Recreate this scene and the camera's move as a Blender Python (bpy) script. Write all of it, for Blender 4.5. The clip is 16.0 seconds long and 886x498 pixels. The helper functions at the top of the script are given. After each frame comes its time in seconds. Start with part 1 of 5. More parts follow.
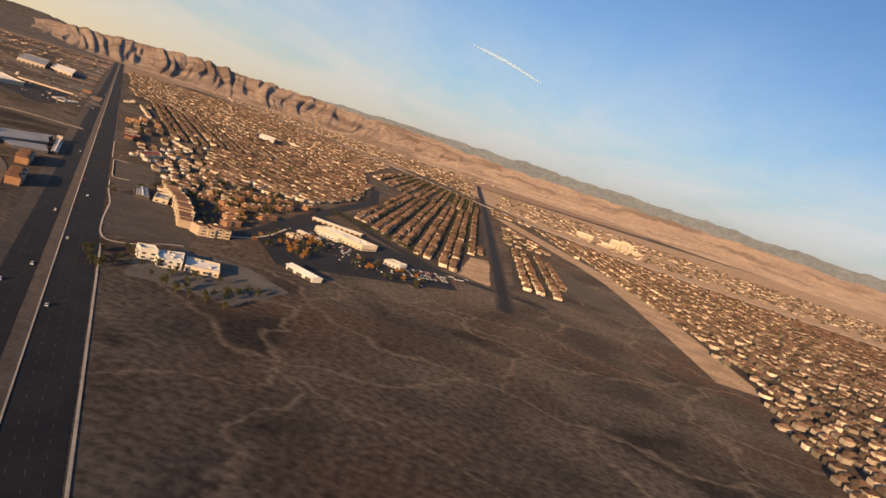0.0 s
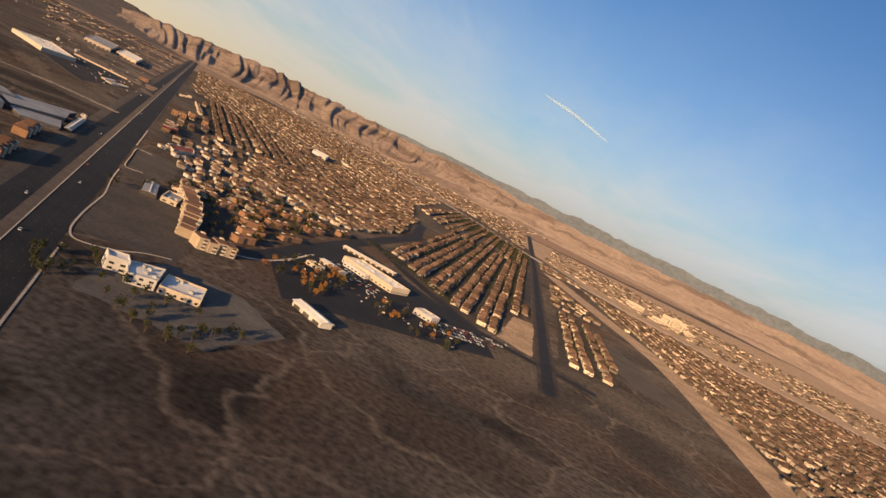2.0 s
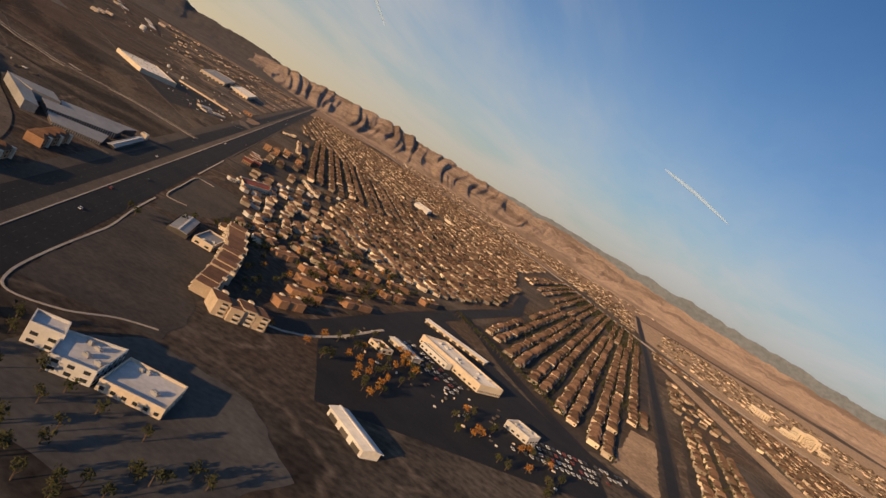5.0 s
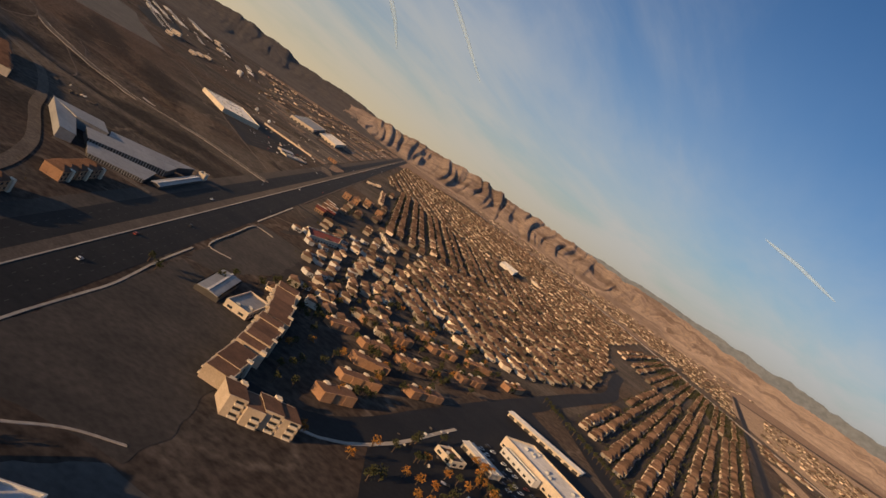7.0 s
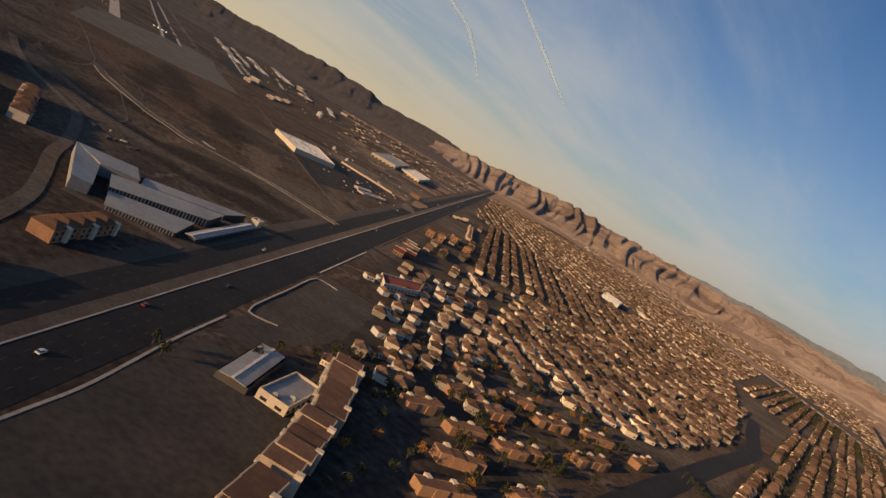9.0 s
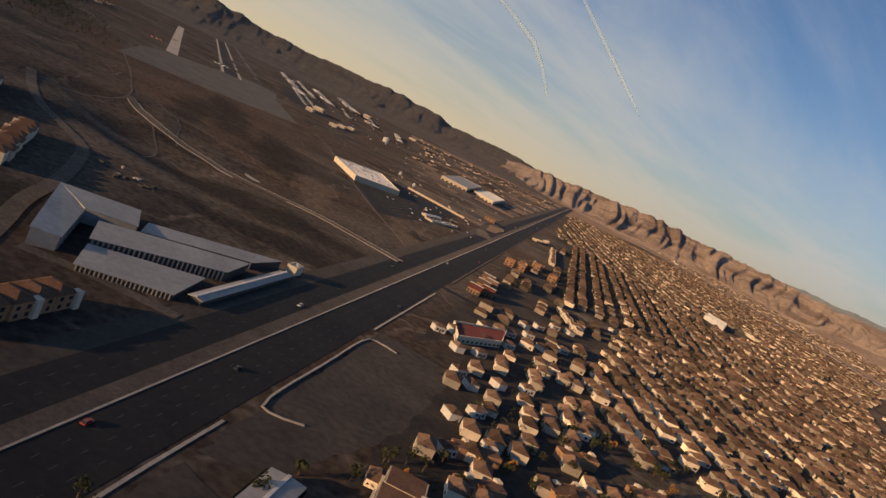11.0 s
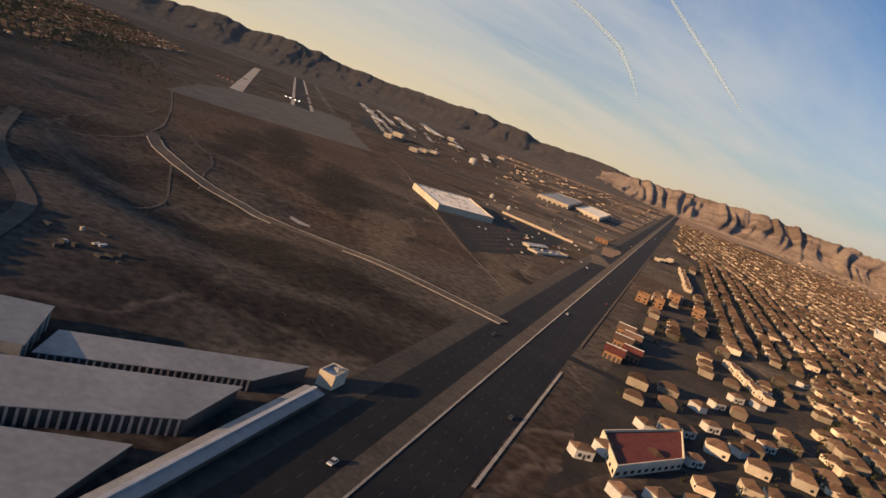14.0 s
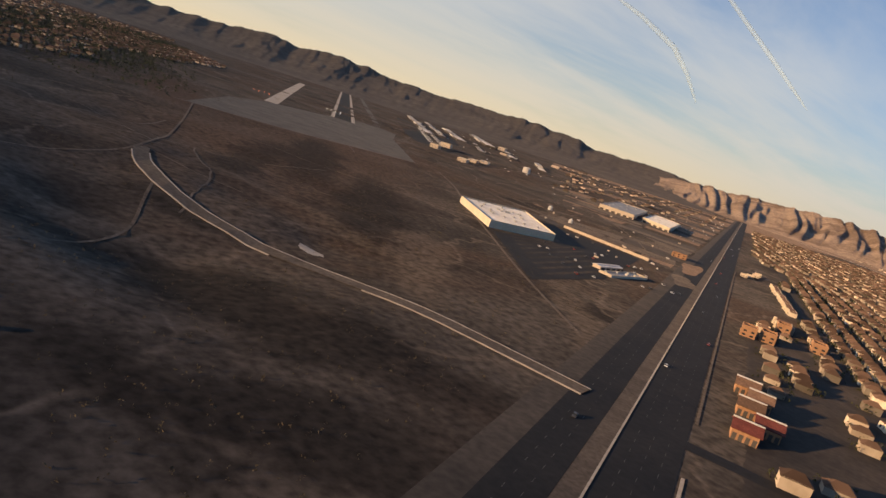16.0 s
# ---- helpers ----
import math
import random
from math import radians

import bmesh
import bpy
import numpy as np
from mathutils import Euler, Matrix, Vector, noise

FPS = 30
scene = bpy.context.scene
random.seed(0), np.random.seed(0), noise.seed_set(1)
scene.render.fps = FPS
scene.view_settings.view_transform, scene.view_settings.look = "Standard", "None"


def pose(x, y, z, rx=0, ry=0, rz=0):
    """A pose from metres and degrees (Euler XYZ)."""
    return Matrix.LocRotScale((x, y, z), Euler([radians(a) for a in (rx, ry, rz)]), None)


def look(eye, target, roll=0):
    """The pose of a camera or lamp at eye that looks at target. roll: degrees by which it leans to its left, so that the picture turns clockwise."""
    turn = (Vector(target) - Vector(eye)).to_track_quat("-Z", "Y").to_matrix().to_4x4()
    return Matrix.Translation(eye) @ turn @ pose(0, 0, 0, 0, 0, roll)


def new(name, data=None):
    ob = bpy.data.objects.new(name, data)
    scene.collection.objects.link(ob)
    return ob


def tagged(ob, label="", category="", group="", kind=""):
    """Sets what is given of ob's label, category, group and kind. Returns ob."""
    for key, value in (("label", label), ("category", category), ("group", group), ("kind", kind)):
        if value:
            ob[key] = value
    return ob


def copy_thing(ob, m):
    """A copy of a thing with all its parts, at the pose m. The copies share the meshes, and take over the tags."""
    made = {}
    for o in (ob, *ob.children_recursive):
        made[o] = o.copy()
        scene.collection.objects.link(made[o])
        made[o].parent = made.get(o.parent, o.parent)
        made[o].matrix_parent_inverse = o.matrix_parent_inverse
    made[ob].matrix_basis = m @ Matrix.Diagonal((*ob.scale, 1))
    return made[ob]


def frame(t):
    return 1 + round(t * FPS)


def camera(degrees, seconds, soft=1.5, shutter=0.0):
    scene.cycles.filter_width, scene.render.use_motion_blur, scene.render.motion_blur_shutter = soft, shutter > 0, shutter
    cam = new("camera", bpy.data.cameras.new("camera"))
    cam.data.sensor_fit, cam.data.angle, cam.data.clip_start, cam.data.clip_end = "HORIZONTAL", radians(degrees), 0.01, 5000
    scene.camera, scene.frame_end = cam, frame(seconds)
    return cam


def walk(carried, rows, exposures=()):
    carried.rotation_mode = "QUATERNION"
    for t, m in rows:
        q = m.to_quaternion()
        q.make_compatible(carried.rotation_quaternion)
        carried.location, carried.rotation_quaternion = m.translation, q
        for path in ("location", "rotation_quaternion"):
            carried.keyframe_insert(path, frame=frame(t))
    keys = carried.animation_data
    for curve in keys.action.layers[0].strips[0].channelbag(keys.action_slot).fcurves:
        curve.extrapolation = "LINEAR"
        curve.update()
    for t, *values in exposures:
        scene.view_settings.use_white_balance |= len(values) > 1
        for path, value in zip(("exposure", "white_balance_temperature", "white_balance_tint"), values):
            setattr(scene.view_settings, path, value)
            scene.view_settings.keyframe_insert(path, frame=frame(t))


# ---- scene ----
# ---------- camera and its flight ----------
cam = camera(61.4, 16.0, soft=1.5)
# seconds, place in metres, turn in degrees
ROWS = [
    (0.0, -1.67, 0.02, 90.06, 82.09, -18.13, 3.07),
    (0.5, -2.75, 19.41, 89.32, 82.64, -20.22, 4.22),
    (1.0, -4.00, 38.71, 88.57, 83.09, -22.99, 5.33),
    (1.5, -5.54, 57.89, 87.82, 83.26, -25.10, 6.53),
    (2.0, -7.48, 76.85, 87.08, 83.35, -26.50, 7.80),
    (2.5, -9.84, 95.59, 86.33, 83.39, -27.00, 9.29),
    (3.0, -12.59, 114.11, 85.56, 83.48, -27.61, 10.94),
    (3.5, -15.67, 132.43, 84.76, 83.51, -28.49, 12.56),
    (4.0, -18.98, 150.68, 83.88, 83.42, -29.62, 13.89),
    (6.5, -46.07, 237.01, 81.44, 83.52, -33.60, 23.47),
    (7.0, -53.45, 253.37, 80.81, 83.36, -34.10, 25.35),
    (7.5, -61.06, 269.59, 80.17, 83.06, -33.73, 27.25),
    (8.0, -68.93, 285.69, 79.46, 82.55, -32.52, 29.19),
    (8.5, -77.06, 301.68, 78.66, 82.09, -31.07, 31.09),
    (9.0, -85.55, 317.61, 77.82, 81.69, -29.87, 33.09),
    (11.5, -140.06, 395.72, 72.25, 80.53, -24.75, 40.50),
    (12.0, -152.59, 410.43, 70.77, 80.61, -23.60, 41.85),
    (12.5, -165.24, 425.02, 69.25, 80.09, -22.61, 42.75),
    (13.0, -178.14, 439.53, 67.77, 79.66, -21.59, 43.70),
    (13.5, -191.30, 453.96, 66.27, 79.48, -20.71, 44.84),
    (14.0, -204.68, 468.28, 64.71, 79.47, -19.98, 46.08),
    (14.5, -218.18, 482.50, 63.05, 79.13, -19.48, 46.98),
    (15.0, -231.83, 496.60, 61.34, 78.89, -19.04, 47.97),
    (15.5, -245.59, 510.61, 59.58, 78.96, -18.50, 49.05),
    (16.0, -259.38, 524.58, 57.79, 79.14, -17.86, 50.07),
]
walk(cam, [(t, pose(x, y, z, rx, ry, rz)) for t, x, y, z, rx, ry, rz in ROWS], [(0.0, 0.1), (2.0, 0.0), (3.5, -0.12), (6.5, -0.42), (9.0, -0.42), (11.5, -0.28), (12.5, -0.18), (14.5, -0.06), (16.0, 0.04)])

# ---------- sky, sun ----------
SUN_AZ, SUN_EL = radians(192.0), radians(9.0)  # clockwise from +y
sun_way = Vector((math.sin(SUN_AZ) * math.cos(SUN_EL), math.cos(SUN_AZ) * math.cos(SUN_EL), math.sin(SUN_EL)))
sun = new("sun", bpy.data.lights.new("sun", "SUN"))
sun.data.energy, sun.data.angle, sun.data.color = 5.0, radians(0.55), (1.0, 0.63, 0.32)
sun.matrix_world = look((0, 0, 500), Vector((0, 0, 500)) - sun_way)

world = bpy.data.worlds.new("world")
scene.world = world
world.use_nodes = True
wt = world.node_tree
wt.nodes.clear()


def wnode(kind, **sets):
    n = wt.nodes.new(kind)
    for k, v in sets.items():
        n.inputs[k.replace("_", " ")].default_value = v
    return n


sky = wt.nodes.new("ShaderNodeTexSky")
sky.sky_type, sky.sun_disc = "NISHITA", False
sky.sun_elevation, sky.sun_rotation = SUN_EL, SUN_AZ
sky.altitude, sky.air_density, sky.dust_density, sky.ozone_density = 700, 1.0, 0.6, 1.4
sky_bg = wnode("ShaderNodeBackground", Strength=0.10)
tint = wt.nodes.new("ShaderNodeMix")
tint.data_type, tint.blend_type = "RGBA", "MULTIPLY"
tint.inputs["Factor"].default_value, tint.inputs["B"].default_value = 1.0, (0.45, 0.80, 1.26, 1)
wt.links.new(sky.outputs["Color"], tint.inputs["A"])
wt.links.new(tint.outputs["Result"], sky_bg.inputs["Color"])
# thin cirrus: long streaks of noise on a far flat layer
co = wt.nodes.new("ShaderNodeTexCoord")
sep = wt.nodes.new("ShaderNodeSeparateXYZ")
wt.links.new(co.outputs["Generated"], sep.inputs[0])


def wmath(op, a, b=None, c=None):
    n = wt.nodes.new("ShaderNodeMath")
    n.operation = op
    for i, v in enumerate((a, b, c)):
        if v is None:
            continue
        if isinstance(v, (int, float)):
            n.inputs[i].default_value = v
        else:
            wt.links.new(v, n.inputs[i])
    return n.outputs[0]


up = wmath("MAXIMUM", sep.outputs["Z"], 0.0)
lift = wmath("ADD", up, 0.09)
flat_x, flat_y = wmath("DIVIDE", sep.outputs["X"], lift), wmath("DIVIDE", sep.outputs["Y"], lift)
flat = wt.nodes.new("ShaderNodeCombineXYZ")
wt.links.new(flat_x, flat.inputs[0])
wt.links.new(flat_y, flat.inputs[1])
turn = wt.nodes.new("ShaderNodeMapping")
turn.inputs["Rotation"].default_value = (0, 0, radians(28))
turn.inputs["Scale"].default_value = (0.55, 0.20, 1)
wt.links.new(flat.outputs[0], turn.inputs[0])
streak = wnode("ShaderNodeTexNoise", Scale=1.6, Detail=9.0, Roughness=0.62, Distortion=0.35)
wt.links.new(turn.outputs[0], streak.inputs["Vector"])
broad = wnode("ShaderNodeTexNoise", Scale=0.35, Detail=3.0)
wt.links.new(flat.outputs[0], broad.inputs["Vector"])
veil = wmath("MULTIPLY_ADD", broad.outputs[0], 0.9, -0.45)
# more cloud towards the west, where the sun goes down
west = wmath("MULTIPLY_ADD", sep.outputs["X"], -0.75, -0.20)
amount = wmath("ADD", wmath("ADD", streak.outputs[0], veil), west)
ramp = wt.nodes.new("ShaderNodeMapRange")
ramp.interpolation_type = "SMOOTHSTEP"
ramp.inputs["From Min"].default_value, ramp.inputs["From Max"].default_value = 0.42, 0.96
wt.links.new(amount, ramp.inputs["Value"])
low = wmath("MULTIPLY", ramp.outputs[0], 0.60)
cloud_bg = wnode("ShaderNodeBackground", Color=(0.95, 0.93, 0.90, 1), Strength=0.72)
mix_sky = wt.nodes.new("ShaderNodeMixShader")
wt.links.new(low, mix_sky.inputs[0])
wt.links.new(sky_bg.outputs[0], mix_sky.inputs[1])
wt.links.new(cloud_bg.outputs[0], mix_sky.inputs[2])
to_west = wt.nodes.new("ShaderNodeMapRange")
to_west.interpolation_type = "SMOOTHSTEP"
to_west.inputs["From Min"].default_value, to_west.inputs["From Max"].default_value = 0.25, -0.85
wt.links.new(sep.outputs["X"], to_west.inputs["Value"])


def sky_layer(below, power, most, east, west_tone, grain, west_only=False):
    """A layer of haze that thins upwards, its tone turning from east to west, uneven by the cirrus noise."""
    thick = wmath("POWER", wmath("SUBTRACT", 1.0, wmath("MINIMUM", up, 1.0)), power)
    thick = wmath("MULTIPLY", thick, wmath("MULTIPLY_ADD", streak.outputs[0], grain, 1.0 - grain * 0.5))
    if west_only:
        thick = wmath("MULTIPLY", thick, to_west.outputs[0])
    tone = wt.nodes.new("ShaderNodeMix")
    tone.data_type = "RGBA"
    tone.inputs["A"].default_value, tone.inputs["B"].default_value = (*east, 1), (*west_tone, 1)
    wt.links.new(to_west.outputs[0], tone.inputs["Factor"])
    bg = wnode("ShaderNodeBackground", Strength=1.0)
    wt.links.new(tone.outputs["Result"], bg.inputs["Color"])
    mix = wt.nodes.new("ShaderNodeMixShader")
    wt.links.new(wmath("MINIMUM", wmath("MULTIPLY", thick, most), 1.0), mix.inputs[0])
    wt.links.new(below, mix.inputs[1])
    wt.links.new(bg.outputs[0], mix.inputs[2])
    return mix.outputs[0]


# a high whitish veil, and dust that hugs the horizon
veiled = sky_layer(mix_sky.outputs[0], 7.5, 1.15, (0.64, 0.66, 0.68), (0.60, 0.585, 0.545), 2.4)
warm = sky_layer(veiled, 17.0, 0.8, (0.6, 0.5, 0.36), (0.80, 0.66, 0.43), 0.3, True)
dusty = sky_layer(warm, 36.0, 0.9, (0.45, 0.41, 0.33), (0.80, 0.64, 0.40), 0.2)
wout = wt.nodes.new("ShaderNodeOutputWorld")
wt.links.new(dusty, wout.inputs[0])


# ---------- materials ----------
def material(name, c1, c2, scale=0.1, rough=0.9, fine=0.0, per="", spread=0.25, metal=0.0, bump=0.0, detail=6.0, c3=None, scale3=0.01, skew=1.0):
    """Two colours blended by noise at a coarse and a fine scale; per: "object" or "island" varies the value piece by piece."""
    m = bpy.data.materials.new(name)
    m.use_nodes = True
    nt = m.node_tree
    bsdf = nt.nodes["Principled BSDF"]
    bsdf.inputs["Roughness"].default_value, bsdf.inputs["Metallic"].default_value = rough, metal
    bsdf.inputs["Specular IOR Level"].default_value = 0.25
    bsdf.inputs["Diffuse Roughness"].default_value = 1.0 if rough > 0.8 else 0.2
    geo = nt.nodes.new("ShaderNodeNewGeometry")
    n1 = nt.nodes.new("ShaderNodeTexNoise")
    n1.inputs["Scale"].default_value, n1.inputs["Detail"].default_value, n1.inputs["Roughness"].default_value = scale, detail, 0.62
    nt.links.new(geo.outputs["Position"], n1.inputs["Vector"])
    mr = nt.nodes.new("ShaderNodeMapRange")
    mr.inputs["From Min"].default_value, mr.inputs["From Max"].default_value = 0.33, 0.67
    nt.links.new(n1.outputs[0], mr.inputs["Value"])
    mix = nt.nodes.new("ShaderNodeMix")
    mix.data_type = "RGBA"
    mix.inputs["A"].default_value, mix.inputs["B"].default_value = (*c1, 1), (*c2, 1)
    nt.links.new(mr.outputs[0], mix.inputs["Factor"])
    out = mix.outputs["Result"]
    if c3:
        n3 = nt.nodes.new("ShaderNodeTexNoise")
        n3.inputs["Scale"].default_value, n3.inputs["Detail"].default_value, n3.inputs["Distortion"].default_value = scale3, 5, 0.6
        nt.links.new(geo.outputs["Position"], n3.inputs["Vector"])
        r3 = nt.nodes.new("ShaderNodeMapRange")
        r3.inputs["From Min"].default_value, r3.inputs["From Max"].default_value = 0.47, 0.63
        nt.links.new(n3.outputs[0], r3.inputs["Value"])
        x3 = nt.nodes.new("ShaderNodeMix")
        x3.data_type = "RGBA"
        x3.inputs["B"].default_value = (*c3, 1)
        nt.links.new(r3.outputs[0], x3.inputs["Factor"])
        nt.links.new(out, x3.inputs["A"])
        out = x3.outputs["Result"]
    value = None
    if per:
        src = nt.nodes.new("ShaderNodeObjectInfo").outputs["Random"] if per == "object" else geo.outputs["Random Per Island"]
        v = nt.nodes.new("ShaderNodeMapRange")
        v.inputs["To Min"].default_value, v.inputs["To Max"].default_value = 1 - spread, 1 + spread
        if skew != 1.0:
            pw = nt.nodes.new("ShaderNodeMath")
            pw.operation = "POWER"
            pw.inputs[1].default_value = skew
            nt.links.new(src, pw.inputs[0])
            src = pw.outputs[0]
        nt.links.new(src, v.inputs["Value"])
        value = v.outputs[0]
    if fine:
        n2 = nt.nodes.new("ShaderNodeTexNoise")
        n2.inputs["Scale"].default_value, n2.inputs["Detail"].default_value = scale * 9, 4
        nt.links.new(geo.outputs["Position"], n2.inputs["Vector"])
        f = nt.nodes.new("ShaderNodeMapRange")
        f.inputs["From Min"].default_value, f.inputs["From Max"].default_value = 0.3, 0.7
        f.inputs["To Min"].default_value, f.inputs["To Max"].default_value = 1 - fine, 1 + fine
        nt.links.new(n2.outputs[0], f.inputs["Value"])
        if value is None:
            value = f.outputs[0]
        else:
            mu = nt.nodes.new("ShaderNodeMath")
            mu.operation = "MULTIPLY"
            nt.links.new(value, mu.inputs[0])
            nt.links.new(f.outputs[0], mu.inputs[1])
            value = mu.outputs[0]
    if value is not None:
        hsv = nt.nodes.new("ShaderNodeHueSaturation")
        nt.links.new(out, hsv.inputs["Color"])
        nt.links.new(value, hsv.inputs["Value"])
        out = hsv.outputs[0]
    nt.links.new(out, bsdf.inputs["Base Color"])
    if bump:
        b = nt.nodes.new("ShaderNodeBump")
        b.inputs["Strength"].default_value, b.inputs["Distance"].default_value = 1.0, bump
        nt.links.new(n1.outputs[0], b.inputs["Height"])
        nt.links.new(b.outputs[0], bsdf.inputs["Normal"])
    return m


M = {
    # pale dirt, also used for the golden haze over the east plain
    "dirt": material("pale_dirt_and_haze", (0.19, 0.138, 0.094), (0.34, 0.25, 0.17), 0.05, fine=0.35, detail=10),
    "faint": material("faint_dirt", (0.09, 0.072, 0.057), (0.16, 0.128, 0.10), 0.06, fine=0.4, detail=10),
    "red_dirt": material("reddish_dirt", (0.15, 0.10, 0.068), (0.25, 0.175, 0.12), 0.06, fine=0.4, detail=10),
    "field": material("bare_field", (0.048, 0.042, 0.036), (0.080, 0.068, 0.057), 0.05, fine=0.25, detail=9),
    "asphalt": material("asphalt", (0.013, 0.013, 0.014), (0.024, 0.023, 0.023), 0.06, fine=0.2, rough=0.85),
    "old_asphalt": material("weathered_asphalt", (0.075, 0.07, 0.065), (0.125, 0.116, 0.105), 0.05, fine=0.2),
    "concrete": material("concrete", (0.34, 0.30, 0.26), (0.46, 0.42, 0.36), 0.08, fine=0.15),
    "paint": material("road_paint", (0.07, 0.068, 0.063), (0.13, 0.125, 0.117), 0.5),
    "median": material("median_gravel", (0.07, 0.058, 0.048), (0.12, 0.098, 0.078), 0.1, fine=0.25),
    "rock": material("desert_rock", (0.24, 0.178, 0.13), (0.36, 0.27, 0.20), 0.012, fine=0.35, bump=5.0, detail=11, c3=(0.17, 0.12, 0.085), scale3=0.006),
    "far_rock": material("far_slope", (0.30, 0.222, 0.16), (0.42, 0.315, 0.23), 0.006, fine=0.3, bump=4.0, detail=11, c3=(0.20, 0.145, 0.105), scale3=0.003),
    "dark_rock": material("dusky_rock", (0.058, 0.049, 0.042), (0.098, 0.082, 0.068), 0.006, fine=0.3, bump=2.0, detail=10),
    # grey-blue base that carries the haze of distance in its colour
    "haze_ridge": material("hazed_ridge", (0.16, 0.185, 0.21), (0.21, 0.235, 0.255), 0.004, fine=0.15, detail=8),
    "track": material("packed_track", (0.085, 0.070, 0.056), (0.135, 0.112, 0.090), 0.08, fine=0.3, detail=9),
    "stucco": material("stucco", (0.54, 0.45, 0.34), (0.72, 0.63, 0.51), 0.2, per="object", spread=0.6, skew=1.3),
    "stucco_far": material("stucco_far", (0.42, 0.34, 0.25), (0.62, 0.53, 0.42), 0.1, per="island", spread=0.75, skew=1.9),
    "tile": material("clay_tile", (0.12, 0.073, 0.05), (0.19, 0.118, 0.08), 0.15, fine=0.25, per="object", spread=0.5),
    "tile_far": material("clay_tile_far", (0.085, 0.053, 0.037), (0.175, 0.11, 0.076), 0.03, per="island", spread=0.6),
    # street and gravel colour, lowered to carry the shade between houses
    "estate": material("estate_streets_shade", (0.024, 0.021, 0.018), (0.058, 0.047, 0.038), 0.05, fine=0.25),
    "roof_orange": material("orange_tile", (0.12, 0.068, 0.043), (0.19, 0.105, 0.064), 0.25, fine=0.2, per="object", spread=0.2),
    "tan": material("tan_stucco", (0.46, 0.36, 0.25), (0.56, 0.45, 0.33), 0.3, fine=0.12),
    "orange": material("orange_stucco", (0.37, 0.205, 0.112), (0.47, 0.275, 0.155), 0.2, fine=0.15),
    "cream": material("cream_stucco", (0.66, 0.56, 0.42), (0.74, 0.64, 0.5), 0.1, fine=0.08),
    "white_wall": material("white_panel", (0.60, 0.57, 0.52), (0.72, 0.69, 0.63), 0.1, fine=0.08),
    "white_roof": material("white_roof", (0.52, 0.51, 0.49), (0.72, 0.70, 0.67), 0.05, fine=0.12),
    "grey_roof": material("grey_metal_roof", (0.30, 0.285, 0.265), (0.40, 0.38, 0.35), 0.06, fine=0.12, rough=0.55),
    "dark_wall": material("dark_panel", (0.08, 0.07, 0.062), (0.13, 0.115, 0.10), 0.1),
    "red": material("red_roof", (0.12, 0.036, 0.03), (0.18, 0.055, 0.045), 0.4, fine=0.25),
    "glass": material("window_glass", (0.03, 0.035, 0.04), (0.05, 0.055, 0.06), 0.3, rough=0.12),
    "door": material("garage_paint", (0.55, 0.48, 0.38), (0.68, 0.60, 0.50), 0.3, per="object", spread=0.2),
    "steel": material("galvanised_steel", (0.35, 0.35, 0.35), (0.5, 0.5, 0.5), 0.4, rough=0.45, metal=0.6),
    "bark": material("bark", (0.09, 0.065, 0.045), (0.14, 0.10, 0.07), 1.5),
    "leaf": material("leaves", (0.028, 0.036, 0.014), (0.07, 0.068, 0.028), 0.08, per="island", spread=0.4),
    "green": material("estate_leaves", (0.038, 0.046, 0.026), (0.07, 0.078, 0.042), 0.03, per="island", spread=0.4),
    "autumn": material("autumn_leaves", (0.26, 0.10, 0.025), (0.36, 0.19, 0.04), 0.3, per="island", spread=0.35),
    "shrub": material("desert_shrub", (0.07, 0.055, 0.035), (0.12, 0.10, 0.06), 0.2, per="island", spread=0.4),
    "car_white": material("car_paint_white", (0.70, 0.69, 0.66), (0.78, 0.77, 0.74), 0.5, rough=0.3),
    "car_dark": material("car_paint_dark", (0.04, 0.045, 0.055), (0.08, 0.08, 0.09), 0.5, rough=0.3),
    "car_red": material("car_paint_red", (0.30, 0.05, 0.04), (0.36, 0.07, 0.05), 0.5, rough=0.3),
    "tyre": material("tyre_rubber", (0.02, 0.02, 0.02), (0.03, 0.03, 0.03), 1.0),
    "plane": material("aircraft_paint", (0.74, 0.73, 0.70), (0.8, 0.79, 0.76), 0.3, rough=0.35),
}


def soil_tracts(pale, dark, ruddy):
    """Tracts of soil: centre, half lengths, turn, tone and strength."""
    return ((-760, 820, 330, 110, -38, ruddy, 0.55), (-900, 770, 130, 30, -20, ruddy, 0.7), (-432, 570, 46, 24, 28, pale, 0.75), (-474, 594, 38, 13, 35, pale, 0.7), (-412, 616, 74, 22, 28, dark, 0.85), (-360, 590, 50, 18, 50, dark, 0.8),
            (-492, 634, 36, 11, 25, dark, 0.7), (-560, 752, 120, 20, -36, dark, 0.75), (-690, 792, 140, 22, -33, dark, 0.75), (-640, 722, 110, 14, -38, dark, 0.7), (-470, 715, 70, 13, -40, pale, 0.5),
            (-420, 752, 60, 11, -45, pale, 0.55), (-520, 690, 90, 8, 14, pale, 0.4), (-1010, 905, 110, 20, -25, pale, 0.5), (-360, 470, 70, 30, 30, dark, 0.6), (-310, 600, 60, 10, -60, pale, 0.45))


